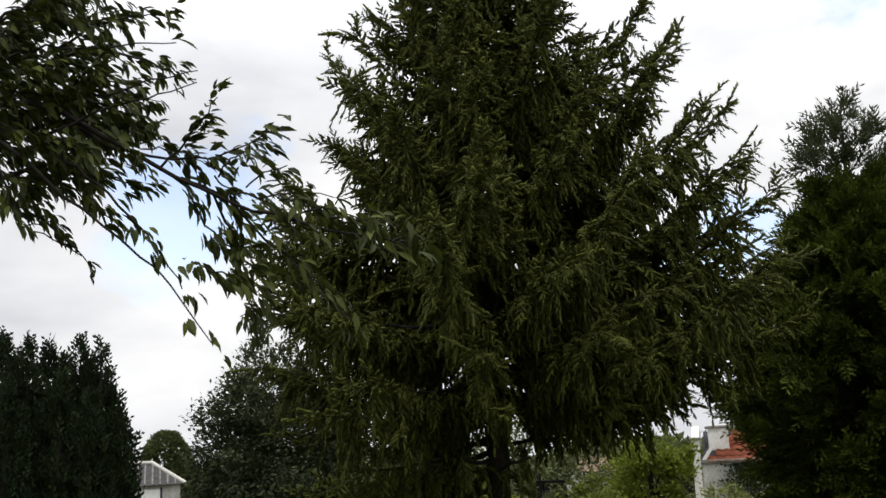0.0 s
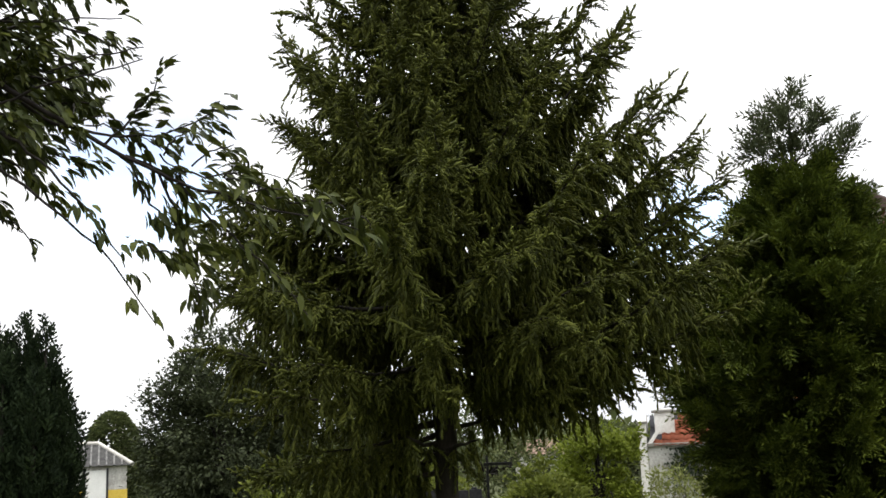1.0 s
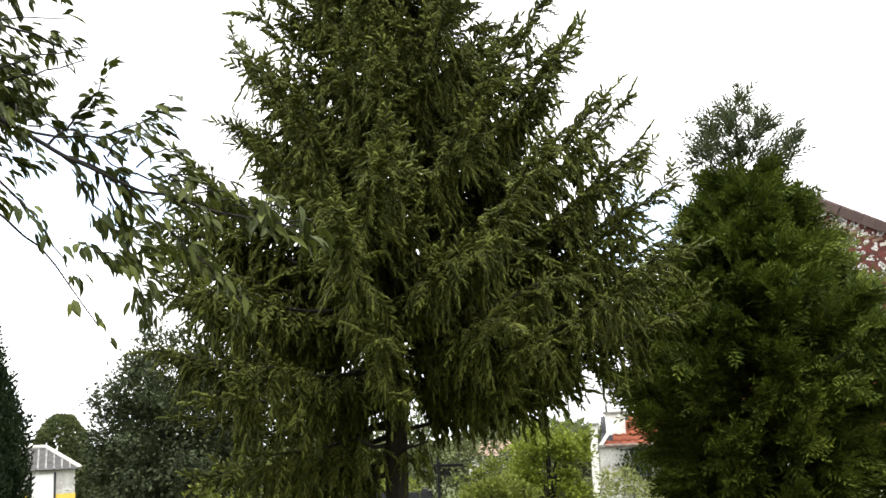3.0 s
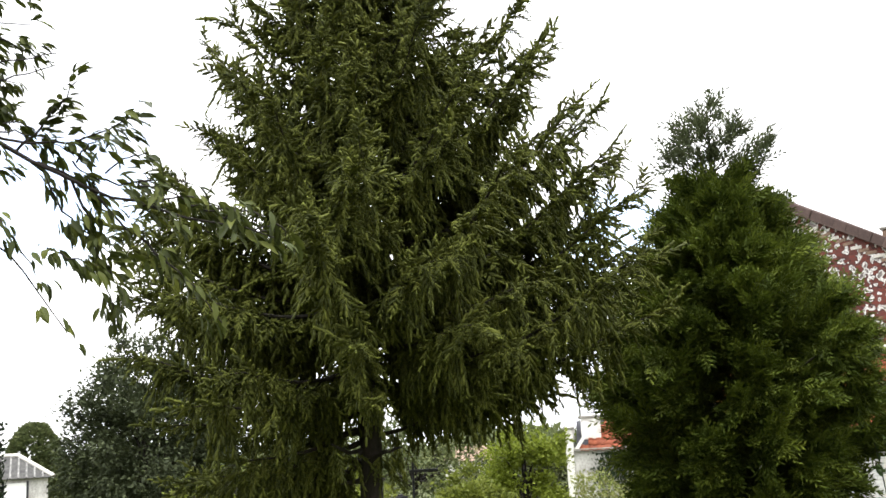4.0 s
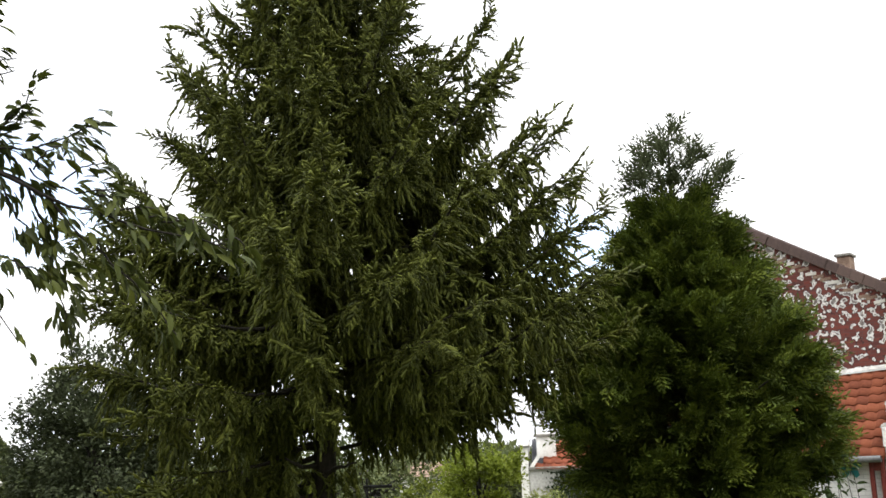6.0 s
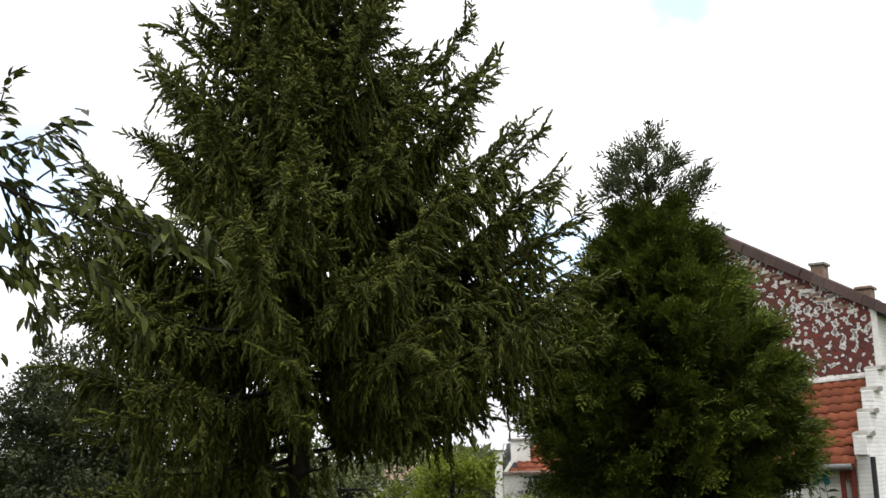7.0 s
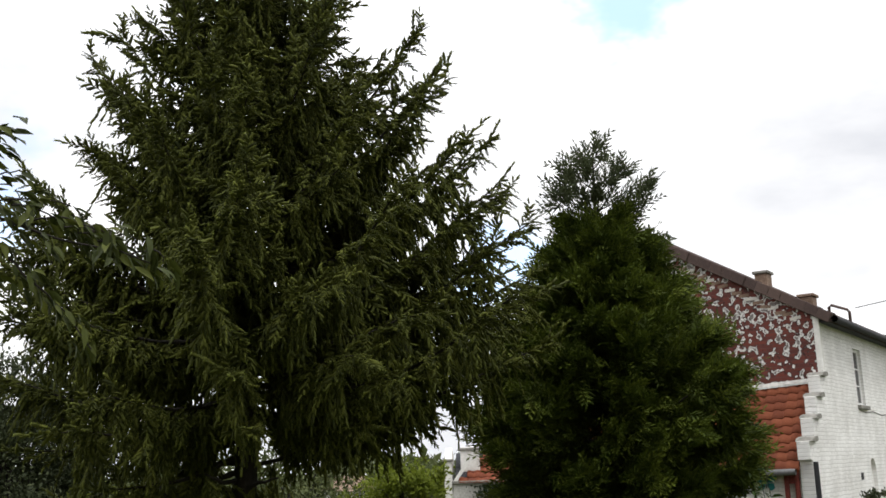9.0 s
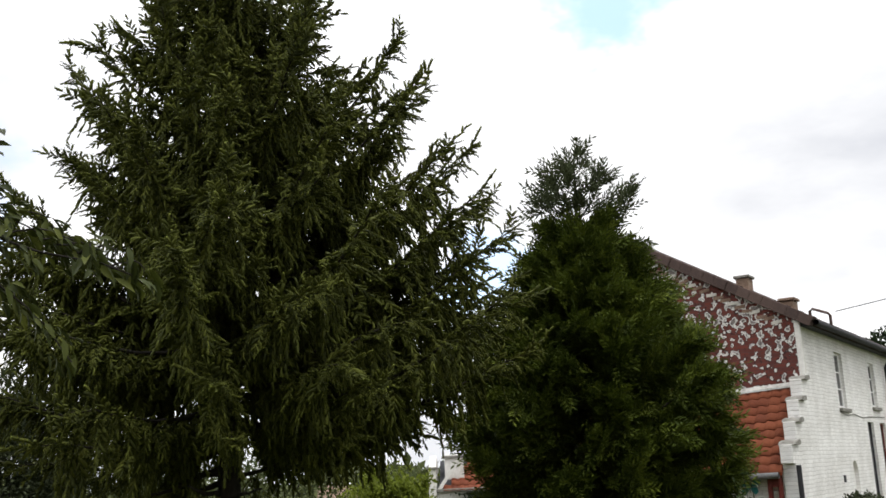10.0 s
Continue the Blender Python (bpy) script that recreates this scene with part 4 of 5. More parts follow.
        me = scatter("leaves", LEAF_V * np.array([1, 0.82, 1]), LEAF_F, frames_along(D, rng, roll=rng.normal(0, 0.6, m)), P, rng.uniform(0.055, 0.104, m))
        part("leaves", me, CHERRY, bough, "drooping pointed green leaves")


build_cherry()


# ---- the farmhouse ----
def wall_panel(length, bottom, top, thick, holes):
    """A wall along x with its face at y = 0, with openings cut right through it."""
    bm = bmesh.new()
    xs = sorted({0.0, length, *[h[0] for h in holes], *[h[1] for h in holes]})
    zs = sorted({bottom, top, *[h[2] for h in holes], *[h[3] for h in holes]})
    def solid(i, j):
        if not (0 <= i < len(xs) - 1 and 0 <= j < len(zs) - 1):
            return False
        x, z = (xs[i] + xs[i + 1]) / 2, (zs[j] + zs[j + 1]) / 2
        return not any(h[0] < x < h[1] and h[2] < z < h[3] for h in holes)
    for i in range(len(xs) - 1):
        for j in range(len(zs) - 1):
            if not solid(i, j):
                continue
            x0, x1, z0, z1 = xs[i], xs[i + 1], zs[j], zs[j + 1]
            quads = [((x0, 0, z0), (x1, 0, z0), (x1, 0, z1), (x0, 0, z1)), ((x0, thick, z1), (x1, thick, z1), (x1, thick, z0), (x0, thick, z0))]
            for di, dj, q in ((-1, 0, ((x0, 0, z0), (x0, 0, z1), (x0, thick, z1), (x0, thick, z0))), (1, 0, ((x1, 0, z0), (x1, thick, z0), (x1, thick, z1), (x1, 0, z1))),
                              (0, -1, ((x0, 0, z0), (x0, thick, z0), (x1, thick, z0), (x1, 0, z0))), (0, 1, ((x0, 0, z1), (x1, 0, z1), (x1, thick, z1), (x0, thick, z1)))):
                if not solid(i + di, j + dj):
                    quads.append(q)
            for q in quads:
                bm.faces.new([bm.verts.new(c) for c in q])
    bmesh.ops.remove_doubles(bm, verts=bm.verts, dist=1e-5)
    return bm


def curved_tile(w, l, t, rise):
    """One roof tile: hollow S section, running down -y, with a thick lower edge. Its top end is at the origin."""
    n = 6
    V, F = [], []
    for y, lift in ((0.0, 0.0), (-l, 0.016)):
        for k in range(n + 1):
            u = k / n
            V.append((u * w, y, lift + rise * math.sin(2 * math.pi * u)))
        for k in range(n + 1):
            u = k / n
            V.append((u * w, y, lift - t + rise * math.sin(2 * math.pi * u)))
    m = n + 1
    for k in range(n):
        F.append((k, 2 * m + k, 2 * m + k + 1, k + 1))
        F.append((2 * m + k, 3 * m + k, 3 * m + k + 1, 2 * m + k + 1))
        F.append((m + k, m + k + 1, 3 * m + k + 1, 3 * m + k))
    return np_mesh("tile", np.array(V), np.array(F))


def window_unit(parent, x0, x1, z0, z1, panes=(1, 2), deep=0.14, sill=True, frame_mat=None, low_red=False):
    """A painted sash set deep in the wall, with panes and a stone sill."""
    frame_mat = frame_mat or WHITE_PAINT
    # dark backing sheet stands in for the unlit room behind the panes
    w = part("window", prism([(x0 + 0.01, z0 + 0.01), (x1 - 0.01, z0 + 0.01), (x1 - 0.01, z1 - 0.01), (x0 + 0.01, z1 - 0.01)], "y", deep + 0.05, deep + 0.06), DARK_BOARD_AND_SHADE, parent)
    t = 0.055
    for lo, hi in (((x0, deep, z0), (x0 + t, deep + 0.05, z1)), ((x1 - t, deep, z0), (x1, deep + 0.05, z1)), ((x0 + t, deep, z1 - t), (x1 - t, deep + 0.05, z1)), ((x0 + t, deep, z0), (x1 - t, deep + 0.05, z0 + t))):
        part("frame", box_mesh(lo, hi, 0.006), frame_mat, w)
    nx, nz = panes
    for i in range(nx):
        for j in range(nz):
            a, b = x0 + t + (x1 - x0 - 2 * t) * i / nx, x0 + t + (x1 - x0 - 2 * t) * (i + 1) / nx
            c, d = z0 + t + (z1 - z0 - 2 * t) * j / nz, z0 + t + (z1 - z0 - 2 * t) * (j + 1) / nz
            part("pane", box_mesh((a + 0.012, deep + 0.02, c + 0.012), (b - 0.012, deep + 0.028, d - 0.012)), GLASS, w)
    for j in range(1, nz):
        c = z0 + t + (z1 - z0 - 2 * t) * j / nz
        part("glazing_bar", box_mesh((x0 + t, deep + 0.005, c - 0.014), (x1 - t, deep + 0.045, c + 0.014), 0.004), frame_mat, w)
    if sill:
        part("sill", box_mesh((x0 - 0.08, -0.07, z0 - 0.08), (x1 + 0.08, deep, z0 - 0.002), 0.01), GREY_STONE, w, "worn stone sill")
    if low_red:
        part("flower_rail", box_mesh((x0 - 0.05, -0.12, z0 + 0.55), (x1 + 0.05, -0.04, z0 + 0.75), 0.01), RED_PAINT, w, "dark red board before the window")
    return w


HOUSE = pose(9.08, 18.83, -0.05, 0, 0, 51)
EAVE, RIDGE_Y, RIDGE_Z, BACK_Y, LONG, FOOT = 4.42, 3.95, 6.70, 5.15, 15.0, -1.2
PITCH = (RIDGE_Z - EAVE) / RIDGE_Y


def build_house():
    rng = np.random.default_rng(61)
    house = thing("farmhouse", "old two-storey farmhouse, whitewashed front and flaking red brick gable", "house", at=HOUSE)
    holes = [(2.62, 3.34, 2.74, 3.92), (6.15, 6.85, 2.86, 3.92), (5.25, 5.95, 0.75, 2.5), (6.7, 7.4, 0.75, 2.5), (3.10, 3.62, 0.95, 1.66), (9.6, 10.3, 2.86, 3.92), (9.4, 10.4, -1.0, 1.9), (12.3, 13.0, 2.86, 3.92), (12.0, 12.9, 0.75, 2.4)]
    part("front_wall", wall_panel(LONG, FOOT, EAVE, 0.36, holes), WHITE_BRICK, house, "white painted brick front wall")
    for x0, x1, z0, z1 in holes[:2] + [holes[5], holes[7]]:
        window_unit(house, x0, x1, z0, z1, (2, 3), 0.06)
    for x0, x1, z0, z1 in (holes[2], holes[3], holes[8]):
        window_unit(house, x0, x1, z0, z1, (2, 3), 0.06, True, RED_PAINT if x0 > 6.5 else DARK_BOARD_AND_SHADE, x0 > 6.5)
    # blind niche with an arched head
    part("niche_back", box_mesh((3.10, 0.08, 0.95), (3.62, 0.2, 1.66)), LIME_WASH, house, "whitewashed blind niche")
    arch = [(3.36 - 0.26 * math.cos(a), 1.40 + 0.26 * math.sin(a)) for a in np.linspace(0, math.pi, 9)]
    part("niche_head", prism([(3.101, 1.665)] + arch[:5] + [(3.36, 1.665)], "y", 0.002, 0.078), LIME_WASH, house)
    part("niche_head", prism(arch[4:] + [(3.619, 1.665), (3.36, 1.665)], "y", 0.002, 0.078), LIME_WASH, house)
    part("door", box_mesh((9.42, 0.12, -1.0), (10.38, 0.17, 1.88), 0.01), RED_PAINT, house, "dark red plank door")
    part("air_vent", box_mesh((2.12, -0.015, 1.24), (2.30, 0.02, 1.38), 0.005), DARK_METAL, house, "small dark vent grille")
    part("plaster_crack", tubes_mesh("plaster_crack", [(np.array([[2.5, -0.004, 2.66], [3.2, -0.004, 2.60], [3.9, -0.004, 2.64], [4.8, -0.004, 2.58], [5.6, -0.004, 2.62], [7.4, -0.004, 2.64]]), [0.012] * 6)], 4), GREY_STONE, house, "uneven grey string course")
    # gable
    out = [(0.09, FOOT - 0.1), (BACK_Y, FOOT - 0.1), (BACK_Y, RIDGE_Z - 1.15), (RIDGE_Y, RIDGE_Z - 0.08), (0.09, EAVE + 0.09 * PITCH - 0.08)]
    part("gable_wall", prism(out, "x", -0.012, 0.33), FLAKED_BRICK, house, "red brick gable with flaking old whitewash")
    part("back_wall", box_mesh((0.342, BACK_Y - 0.3, FOOT), (LONG, BACK_Y - 0.002, RIDGE_Z - 1.2)), LIME_WASH, house)
    part("end_wall", prism([(0.362, FOOT), (BACK_Y - 0.302, FOOT), (BACK_Y - 0.302, RIDGE_Z - 1.2), (RIDGE_Y, RIDGE_Z - 0.1), (0.362, EAVE + 0.3 * PITCH - 0.1)], "x", LONG - 0.3, LONG - 0.002), LIME_WASH, house)
    part("corner_strip", box_mesh((-0.03, -0.012, 3.2), (0.10, 0.10, EAVE - 0.02), 0.01), LIME_WASH, house, "white plaster corner strip")
    # raking courses of brick under the verge
    for k in range(26):
        y0 = 0.35 + k * 0.135
        zc = EAVE + y0 * PITCH - 0.30
        bm = box_mesh((-0.026, -0.21, -0.032), (0.04, 0.0, 0.032), 0.006)
        b = part("brick", bm, CHIMNEY_BRICK if k % 3 else MORTAR, house)
        b.matrix_basis = pose(0, y0 + 0.17, zc + rng.normal(0, 0.008), math.degrees(math.atan(PITCH)) - 34 + rng.normal(0, 4), 0, 0)
    # roof
    for (y0, z0, y1, z1) in ((-0.24, EAVE - 0.24 * PITCH, RIDGE_Y, RIDGE_Z), (RIDGE_Y, RIDGE_Z, BACK_Y + 0.2, RIDGE_Z - 1.3)):
        part("roof_slope", prism([(y0, z0), (y1, z1), (y1, z1 - 0.10), (y0, z0 - 0.10)], "x", -0.04, LONG + 0.1), BROWN_TILE, house, "brown clay tiled roof slope")
    # tile courses lie over the front slope
    V, F, o = [], [], 0
    courses = 15
    span = math.hypot(RIDGE_Y + 0.24, RIDGE_Z - EAVE + 0.24 * PITCH)
    for c in range(courses):
        s0, s1 = c / courses, (c + 1.12) / courses
        for k in range(62):
            x0 = 0.16 + k * 0.24
            y0, z0 = -0.24 + s0 * (RIDGE_Y + 0.24), EAVE - 0.24 * PITCH + s0 * (RIDGE_Z - EAVE + 0.24 * PITCH)
            y1, z1 = -0.24 + min(s1, 1) * (RIDGE_Y + 0.24), EAVE - 0.24 * PITCH + min(s1, 1) * (RIDGE_Z - EAVE + 0.24 * PITCH)
            j = rng.normal(0, 0.006)
            V += [(x0, y0, z0 + 0.05 + j), (x0 + 0.12, y0, z0 + 0.085 + j), (x0 + 0.235, y0, z0 + 0.05 + j), (x0, y1, z1 + 0.012), (x0 + 0.12, y1, z1 + 0.04), (x0 + 0.235, y1, z1 + 0.012), (x0, y0, z0), (x0 + 0.235, y0, z0)]
            F += [(o, o + 1, o + 4, o + 3), (o + 1, o + 2, o + 5, o + 4), (o, o + 6, o + 7, o + 1), (o + 1, o + 7, o + 2, o + 2)][:3]
            o += 8
    ob = part("roof_tiles", np_mesh("roof_tiles", np.array(V), np.array(F)), BROWN_TILE, house)
    tagged(ob, kind="stuff")
    # verge tiles stepped up the gable
    n = 19
    ang = math.degrees(math.atan(PITCH))
    me = bpy.data.meshes.new("verge_tile")
    bm = prism([(-0.02, 0.01), (0.27, -0.01), (0.27, 0.045), (-0.02, 0.085)], "x", -0.09, 0.16)
    box(bm, (-0.115, -0.02, -0.12), (-0.088, 0.238, 0.075), 0.008)
    bm.to_mesh(me)
    bm.free()
    me.materials.append(VERGE_TILE)
    step = span / n
    for k in range(n):
        t = part("verge_tile", me, BROWN_TILE, house)
        s = k * step
        t.matrix_basis = pose(rng.normal(0, 0.006), -0.24 + s * math.cos(radians(ang)), EAVE - 0.24 * PITCH + s * math.sin(radians(ang)) + 0.012, ang - 1.2 + rng.normal(0, 0.5), 0, 0)
    part("ridge", tubes_mesh("ridge", [(np.array([[-0.08, RIDGE_Y, RIDGE_Z + 0.02], [LONG, RIDGE_Y, RIDGE_Z + 0.02]]), [0.11, 0.11])], 10), BROWN_TILE, house, "half-round ridge tiles")
    # gutter and pipe along the eave
    part("gutter", tubes_mesh("gutter", [(np.array([[0.0, -0.30, EAVE - 0.17], [LONG, -0.30, EAVE - 0.18]]), [0.066, 0.066])], 8), DARK_METAL, house, "dark metal eaves gutter")
    part("eaves_board", box_mesh((0.0, -0.19, EAVE - 0.22), (LONG, -0.012, EAVE - 0.02)), DARK_BOARD_AND_SHADE, house)
    part("downpipe", tubes_mesh("downpipe", [(np.array([[8.0, -0.25, EAVE - 0.25], [8.0, -0.09, EAVE - 0.5], [8.0, -0.09, FOOT]]), [0.045] * 3)], 7), DARK_METAL, house)
    # chimneys
    for x, y, w, top, kind in ((0.70, 1.20, 0.25, 5.46, 0), (0.95, 0.42, 0.26, 4.92, 0), (1.2, -0.05, 0.2, 4.52, 1)):
        base = EAVE + y * PITCH - 0.1
        if kind == 0:
            ch = part("chimney", box_mesh((x, y - w / 2, base), (x + 0.34, y + w / 2, top - 0.06), 0.008), CHIMNEY_BRICK, house, "small weathered brick chimney")
            part("cap", box_mesh((x - 0.04, y - w / 2 - 0.04, top - 0.058), (x + 0.38, y + w / 2 + 0.04, top), 0.012), GREY_STONE if x < 0.9 else CHIMNEY_BRICK, ch)
        else:
            loop = np.array([[x, y + 0.10, base + 0.10], [x, y + 0.10, base + 0.34], [x, y + 0.05, base + 0.38], [x, y - 0.24, base + 0.26], [x, y - 0.28, base + 0.20], [x, y - 0.28, base]])
            part("roof_hoop", tubes_mesh("roof_hoop", [(loop, [0.03] * 6)], 6), BROWN_TILE, house, "small brown hoop rail on the roof edge")
    # lean-to against the gable
    LT, LE, LD, LW = 3.10, 1.62, 1.50, 4.6
    part("lean_to_wall", wall_panel(0.001 + LW, FOOT, LE - 0.06, 0.2, []), WHITE_BRICK, house, "whitewashed lean-to wall").matrix_basis = pose(-LD + 0.12, 0.0, 0) @ pose(0, LW + 0.22, 0, 0, 0, -90)
    rake = [(0.0, LT + 0.13), (-LD + 0.02, LE + 0.12), (-LD + 0.02, FOOT), (0.0, FOOT)]
    part("raking_wall", prism(rake, "y", -0.004, 0.22), WHITE_BRICK, house, "whitewashed raking end wall of the lean-to")
    for k in range(4):
        s = 0.02 + k * 0.27
        xk, zk = -s * LD, LT + 0.16 - s * (LT - LE)
        st = part("kneeler_stone", prism([(xk - 0.33, zk - 0.04), (xk - 0.25, zk + 0.015), (xk - 0.05, zk + 0.045), (xk + 0.04, zk + 0.05), (xk + 0.09, zk + 0.015), (xk + 0.08, zk - 0.03), (xk - 0.04, zk - 0.05)], "y", -0.06, 0.24), GREY_STONE, house, "grey projecting kneeler stone")
        part("step_brick", box_mesh((xk - 0.34, -0.002, zk - 0.36), (xk - 0.02, 0.218, zk - 0.035), 0.008), WHITE_BRICK, st)
    part("lean_to_roof", prism([(-LD - 0.06, LE - 0.09), (0.0, LT - 0.05), (0.0, LT - 0.11), (-LD - 0.06, LE - 0.15)], "y", 0.23, LW + 0.2), RED_TILE, house, "boarding under the lean-to tiles")
    slope = math.degrees(math.atan((LT - LE) / LD))
    tile = curved_tile(0.214, 0.28, 0.018, 0.014)
    tile.materials.append(ROOF_RED)
    run = math.hypot(LT - LE, LD) + 0.1
    for c in range(10):
        for k in range(21):
            y = 0.235 + k * 0.206
            s = c * run / 10
            t = part("roof_tile", tile, RED_TILE, house)
            t.matrix_basis = pose(-s * math.cos(radians(slope)), y + 0.206 + rng.normal(0, 0.003), LT - s * math.sin(radians(slope)) + 0.012 + rng.normal(0, 0.004) - 0.05 * k * 0.206, 0, 0, -90) @ pose(0, 0, 0, slope - 2.0 + rng.normal(0, 0.4), 0, rng.normal(0, 0.5))
    part("flashing", prism([(-0.10, -0.03), (-0.014, 0.02), (-0.014, 0.075), (-0.09, 0.01)], "y", 0, LW - 0.24), STAINED_WASH, house, "uneven white mortar fillet").matrix_basis = pose(0, 0.24, LT, -2.9, 0, 0)
    part("lean_to_gutter", tubes_mesh("lean_to_gutter", [(np.array([[-LD - 0.15, 0.26, LE - 0.14], [-LD - 0.15, LW, LE - 0.20]]), [0.055, 0.055])], 8), ZINC, house, "grey zinc gutter")
    for y in (0.26, 0.44):
        part("red_post", box_mesh((-LD - 0.02, y, FOOT), (-LD + 0.06, y + 0.075, LE - 0.12), 0.012), RED_PAINT, house, "dark red timber post")
    part("red_board", box_mesh((-LD, 0.336, LE - 0.34), (-LD + 0.05, 0.438, LE - 0.14)), RED_PAINT, house)
    part("drain_pole", tubes_mesh("drain_pole", [(np.array([[-LD - 0.10, -0.08, FOOT], [-LD - 0.10, -0.08, LE + 0.02]]), [0.045, 0.045])], 8), DARK_METAL, house, "dark upright metal pole")


build_house()


def build_butterfly():
    """A flat metal butterfly on the lean-to wall."""
    bf = thing("butterfly_ornament", "teal metal butterfly ornament fixed to the whitewashed wall", "ornament", at=HOUSE @ pose(-1.40, 0.86, 1.30, 0, 0, -90))
    for side in (-1, 1):
        for kind, pts in (("upper_wing", ((0.01, 0.0), (0.05, 0.10), (0.16, 0.16), (0.20, 0.10), (0.14, 0.01))), ("lower_wing", ((0.01, -0.01), (0.13, -0.01), (0.15, -0.09), (0.09, -0.14), (0.03, -0.08)))):
            part(kind, prism([(side * a, b) for a, b in pts], "y", -0.012, -0.004), TEAL, bf)
    part("body", tubes_mesh("body", [(np.array([[0, -0.008, -0.10], [0, -0.01, 0.0], [0, -0.008, 0.08]]), [0.006, 0.012, 0.008])], 6), DARK_METAL, bf)


build_butterfly()


def build_outbuilding():
    """White outbuilding with a red roof between parapets."""
    ob = thing("outbuilding", "old whitewashed outbuilding with red tiled roof and white parapet", "building", at=pose(2.95, 29.85, 0, 0, 0, -8))
    rng = np.random.default_rng(71)
    part("wall", box_mesh((0.22, 0.0, -1.4), (5.2, 3.2, 1.30), 0.01), STAINED_WASH, ob, "stained grey-white wall")
    part("parapet", prism([(0.0, -1.4), (2.2, -1.4), (2.2, 2.05), (1.1, 2.30), (0.2, 1.90), (-0.05, 1.90), (-0.05, -1.4)], "x", 0.0, 0.21), LIME_WASH, ob, "white raised parapet wall")
    part("parapet_cap", box_mesh((-0.05, -0.10, 1.902), (0.26, 0.5, 1.97), 0.01), GREY_STONE, ob)
    part("eaves_band", box_mesh((0.212, -0.09, 1.27), (5.2, 0.05, 1.36), 0.01), GREY_STONE, ob)
    # verge rib slanting up to the ridge
    part("verge", prism([(0.24, 1.36), (0.82, 2.18), (0.92, 2.18), (0.36, 1.36)], "y", -0.06, 0.10), LIME_WASH, ob, "white slanting verge")
    part("chimney", box_mesh((0.45, 0.5, 1.6), (1.0, 0.95, 2.30), 0.015), LIME_WASH, ob, "white rendered chimney")
    part("chimney_ledge", box_mesh((0.38, 0.44, 2.20), (1.07, 1.01, 2.27), 0.01), GREY_STONE, ob)
    tile = curved_tile(0.242, 0.34, 0.016, 0.014)
    tile.materials.append(OLD_RED)
    part("roof_deck", prism([(0.0, 1.33), (1.5, 2.15), (3.2, 1.3)], "x", 0.3, 5.15), DARK_BOARD_AND_SHADE, ob)
    for c in range(6):
        for k in range(20):
            s = c * 0.285
            x = 0.40 + k * 0.232 + max(0, c - 1) * 0.0
            if x < 0.40 + s * 0.35:
                continue
            t = part("roof_tile", tile, RED_TILE, ob)
            t.matrix_basis = pose(x, 0.20 + s * 0.876, 1.33 + 0.13 + s * 0.48, 28 + rng.normal(0, 1), 0, rng.normal(0, 0.8))


build_outbuilding()


def build_ivy():
    """Climber on the outbuilding's wall."""
    rng = np.random.default_rng(73)
    n = 1500
    ivy = thing("ivy", "dark climbing ivy trailing over the stained wall", "climber", at=pose(2.95, 29.85, 0, 0, 0, -8))
    c = rng.normal(0, 1, (n, 2)) * np.array([0.16, 0.35]) + np.array([[1.0, 0.7], [1.6, 0.5], [1.35, 1.0], [2.3, 0.4]])[rng.integers(0, 4, n)]
    P = np.stack([np.clip(c[:, 0], 0.5, 4), -0.03 - 0.05 * rng.random(n), np.clip(c[:, 1], -1.0, 1.22)], 1)
    D = rng.normal(0, 0.5, (n, 3)) + np.array([0, -0.4, -0.5])
    part("leaves", scatter("leaves", SIMPLE_V, SIMPLE_F, frames_along(D, rng, (0, -1, 0)), P, rng.uniform(0.05, 0.11, n)), YEW, ivy)
    lines = [(np.array([[x0, -0.015, -1.3], [x0 + 0.1, -0.015, -0.2], [x0 - 0.05, -0.015, 0.9]]), [0.018, 0.012, 0.005]) for x0 in (1.0, 1.5, 2.3)]
    part("stems", tubes_mesh("stems", lines, 4), TWIG, ivy)


build_ivy()


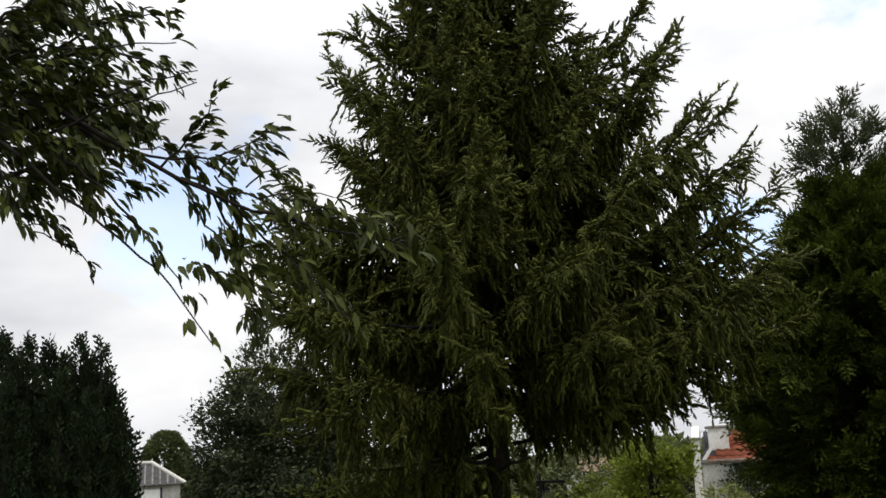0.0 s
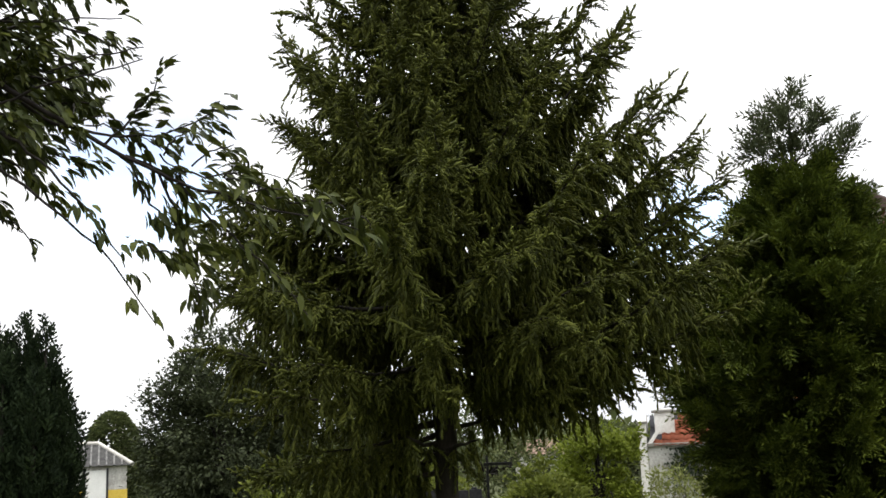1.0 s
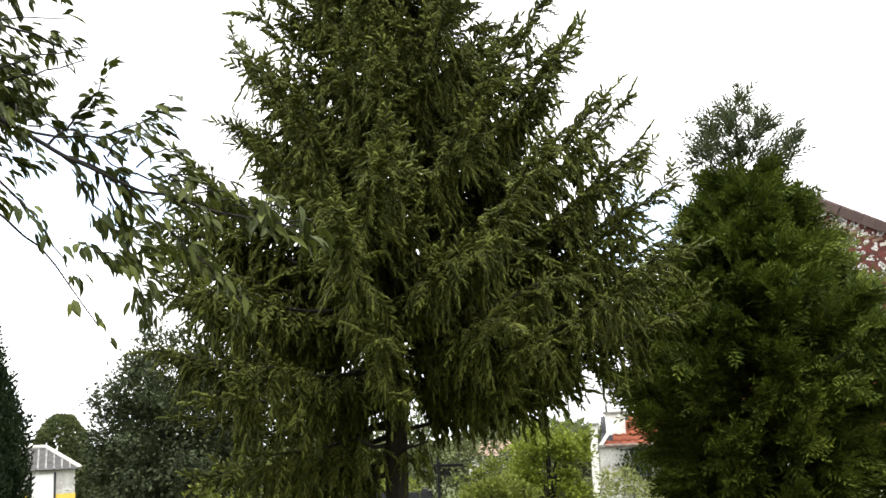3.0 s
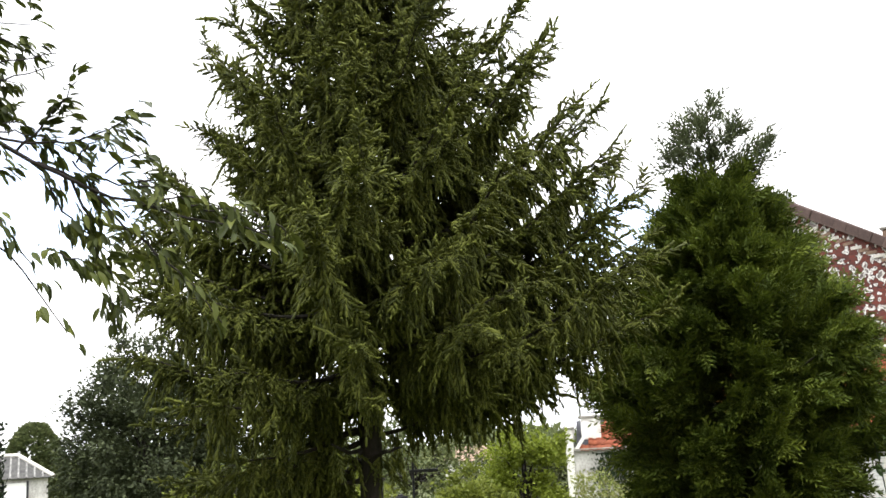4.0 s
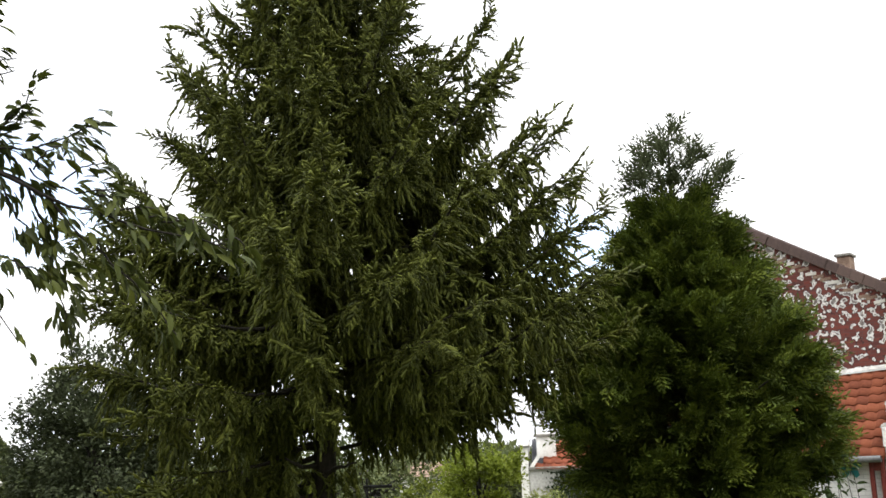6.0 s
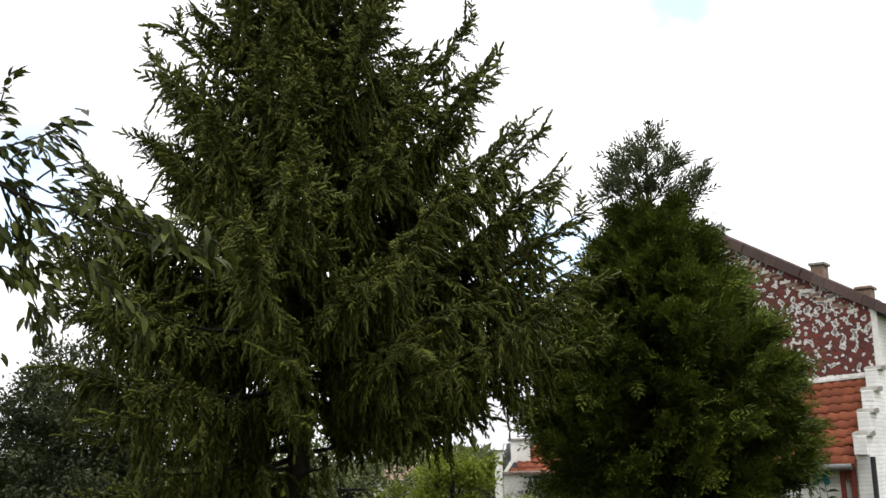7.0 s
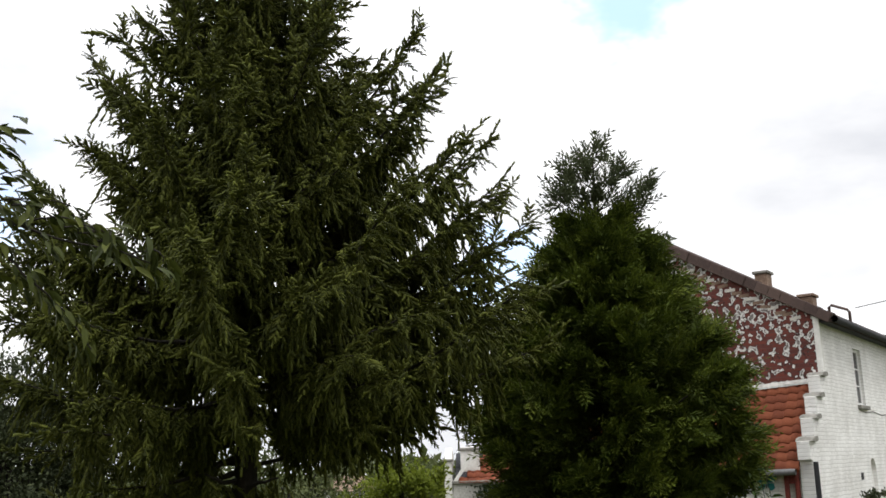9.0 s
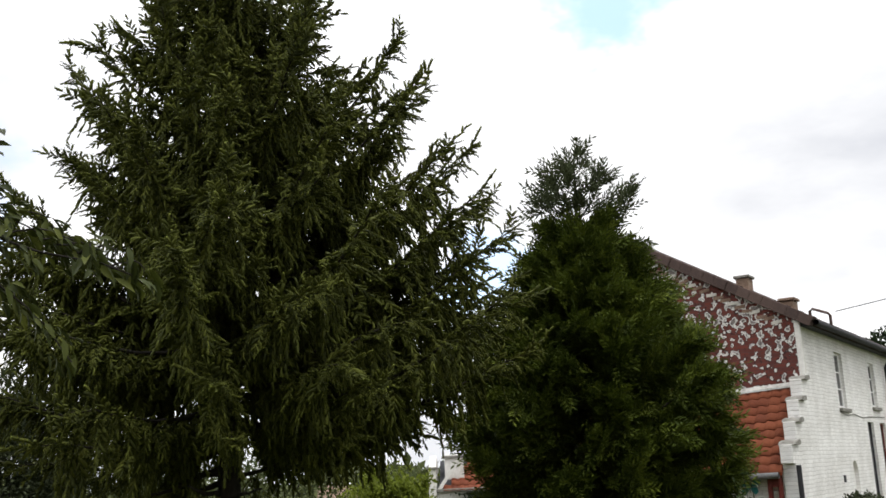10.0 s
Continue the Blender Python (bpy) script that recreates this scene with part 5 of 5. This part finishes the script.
def build_hut():
    """Small whitewashed hut with a hipped grey tile roof and a yellow base."""
    hut = thing("garden_hut", "small white hut with yellow base and grey tiled roof", "hut", at=pose(-15.05, 37.1, 0, 0, 0, 22))
    rng = np.random.default_rng(77)
    part("wall", box_mesh((-2.2, 0, 0.42), (0.55, 2.4, 1.26), 0.01), STAINED_WASH, hut, "stained whitewashed wall")
    part("plinth", box_mesh((-2.22, -0.02, -1.8), (0.57, 2.42, 0.418), 0.01), YELLOW_PAINT, hut, "yellow painted lower wall")
    part("door", box_mesh((-0.86, -0.045, -0.9), (-0.16, -0.022, 1.12), 0.008), WHITE_PAINT, hut, "white boarded door")
    part("door_frame", box_mesh((-0.15, -0.05, -0.9), (-0.08, -0.022, 1.18), 0.006), DARK_BOARD_AND_SHADE, hut)
    part("door_frame", box_mesh((-0.94, -0.05, -0.9), (-0.87, -0.022, 1.18), 0.006), DARK_BOARD_AND_SHADE, hut)
    bm = bmesh.new()
    e = [bm.verts.new(c) for c in ((-2.4, -0.18, 1.27), (0.74, -0.18, 1.27), (0.74, 2.58, 1.27), (-2.4, 2.58, 1.27))]
    r = [bm.verts.new(c) for c in ((-1.4, 1.2, 2.05), (-0.45, 1.2, 2.05))]
    for f in ((e[0], e[1], r[1], r[0]), (e[1], e[2], r[1]), (e[2], e[3], r[0], r[1]), (e[3], e[0], r[0]), (e[3], e[2], e[1], e[0])):
        bm.faces.new(f)
    part("roof", bm, GREY_TILE, hut, "hipped roof of weathered tiles")
    # rolls of tiles down the slopes, pale for highlights over the shade-dark roof
    lines = []
    for k in range(12):
        x = -2.28 + k * 0.265
        top = min(max(x, -1.4), -0.45)
        lim = 1.0 if -1.4 <= x <= -0.45 else (abs(x - (0.74 if x > -0.45 else -2.4)) / abs(top - (0.74 if x > -0.45 else -2.4)))
        lines.append((np.array([[x, -0.18, 1.28], [x, -0.18 + 1.38 * lim, 1.28 + 0.78 * lim]]), [0.036, 0.036]))
    for k in range(10):
        y = 0.0 + k * 0.265
        lim = 1 - abs(y - 1.2) / 1.38
        lines.append((np.array([[0.74, y, 1.28], [0.74 - 1.19 * lim, y, 1.28 + 0.78 * lim]]), [0.036, 0.036]))
    for ln in lines:
        part("tile_roll", tubes_mesh("tile_roll", [ln], 6), PALE_TILE, hut)
    for a, b in (((0.74, -0.18, 1.30), (-0.45, 1.2, 2.08)), ((-2.4, -0.18, 1.30), (-1.4, 1.2, 2.08)), ((-1.4, 1.2, 2.08), (-0.45, 1.2, 2.08)), ((0.74, 2.58, 1.3), (-0.45, 1.2, 2.08))):
        part("hip_tiles", tubes_mesh("hip_tiles", [(np.array([a, b]), [0.075, 0.075])], 7), MORTAR, hut, "pale mortared hip")


build_hut()


def build_far_house():
    far = thing("far_house", "distant low house with pale brown tiled roof", "house", at=pose(1.1, 80, 0, 0, 0, 15))
    part("wall", box_mesh((-1.4, 0, -3), (1.4, 4, 0.45)), STAINED_WASH, far)
    part("roof", prism([(-0.3, 0.4), (2.0, 1.5), (4.3, 0.4)], "x", -1.5, 1.5), CHIMNEY_BRICK, far, "pale brown tiled roof")
    part("chimney", box_mesh((0.6, 1.8, 1.2), (0.9, 2.2, 1.75)), CHIMNEY_BRICK, far)


build_far_house()


# ---- garden things ----
def build_line_post():
    x, y = -0.64, 14.0
    g = float(ground_at(x, y))
    post = thing("line_post", "thin dark metal washing-line post with short crossbar", "post", at=pose(x, y, 0))
    part("pole", tubes_mesh("pole", [(np.array([[0, 0, g - 0.1], [0, 0, 1.45]]), [0.018, 0.016])], 8), DARK_METAL, post)
    part("crossbar", box_mesh((-0.05, -0.02, 1.315), (0.33, 0.02, 1.355), 0.006), DARK_METAL, post)
    part("hook", tubes_mesh("hook", [(np.array([[0.31, 0, 1.35], [0.32, 0, 1.39], [0.33, 0, 1.36]]), [0.01, 0.01, 0.008])], 6), DARK_METAL, post)


build_line_post()


def build_fence():
    fence = thing("board_fence", "low dark tarred board fence behind the trees", "fence", at=pose(-2.3, 15.5, 0))
    g = float(ground_at(-2.3, 15.5))
    for k in range(9):
        part("board", box_mesh((-0.2 + k * 0.19, 0, g - 0.05), (-0.2 + k * 0.19 + 0.18, 0.025, 0.93 + 0.012 * ((k * 7) % 3)), 0.004), DARK_BOARD_AND_SHADE, fence)
    for k in range(3):
        part("post", box_mesh((-0.25 + k * 0.8, 0.03, g - 0.1), (-0.17 + k * 0.8, 0.11, 0.98), 0.006), DARK_BOARD_AND_SHADE, fence)
    part("rail", box_mesh((-0.25, 0.027, 0.75), (1.55, 0.06, 0.83), 0.004), DARK_BOARD_AND_SHADE, fence)


build_fence()


def build_climber():
    """Glossy large-leaved shoots growing out through the cypress."""
    rng = np.random.default_rng(83)
    cl = thing("laurel_shrub", "glossy broad-leaved shrub growing against the cypress", "shrub", at=pose(5.55, 13.6, 0))
    lines, P, D = [], [], []
    for k in range(11):
        tip = np.array([rng.uniform(-0.35, 0.25), rng.uniform(-0.35, 0.15), rng.uniform(0.7, 2.05)])
        root = np.array([rng.normal(0, 0.1), rng.normal(0, 0.1), -0.95])
        ln = smooth_line([root, (root + tip) / 2 + rng.normal(0, 0.1, 3), tip], 9)
        lines.append((ln, np.linspace(0.012, 0.003, 9)))
        for q in range(16):
            s = rng.uniform(0.45, 1)
            P.append([np.interp(s, np.linspace(0, 1, 9), ln[:, c]) for c in range(3)])
            D.append(rng.normal(0, 0.7, 3) + np.array([0.2, -0.3, -0.1]))
    n = len(P)
    part("stems", tubes_mesh("stems", lines, 5), TWIG, cl)
    part("leaves", scatter("leaves", LEAF_V, LEAF_F, frames_along(np.array(D), rng, roll=rng.normal(0, 0.6, n)), np.array(P), rng.uniform(0.09, 0.16, n)), GLOSSY_LEAF, cl)


build_climber()
build_broadleaf("clipped_bush", "dark rounded clipped bush beside the farmhouse", 7.2, 13.6, 1.2, 0.72, -0.9, GREY_LEAF, 12000, 0.055, 17, 500, shell=0.93, fuzz=0.07, lump=0.0)


def build_cable():
    a, b = np.array([10.55, 20.2, 4.62]), np.array([20.0, 16.5, 7.9])
    s = np.linspace(0, 1, 20)[:, None]
    p = a * (1 - s) + b * s - np.array([0, 0, 0.5]) * np.sin(np.pi * s)
    cable = thing("overhead_cable", "thin black overhead cable running from the farmhouse eaves", "cable", at=pose(0, 0, 0))
    part("wire", tubes_mesh("wire", [(p, [0.009] * 20)], 5), DARK_METAL, cable)
    g = float(ground_at(20.0, 16.5))
    pole = thing("cable_pole", "weathered round timber cable pole", "pole", at=pose(20.0, 16.5, 0))
    part("mast", tubes_mesh("mast", [(np.array([[0, 0, g - 0.2], [0, 0, 8.1]]), [0.13, 0.09])], 10), BARK, pole)
    part("insulator", tubes_mesh("insulator", [(np.array([[0, 0, 7.88], [-0.1, 0, 7.90]]), [0.03, 0.03])], 8), WHITE_PAINT, pole)


build_cable()
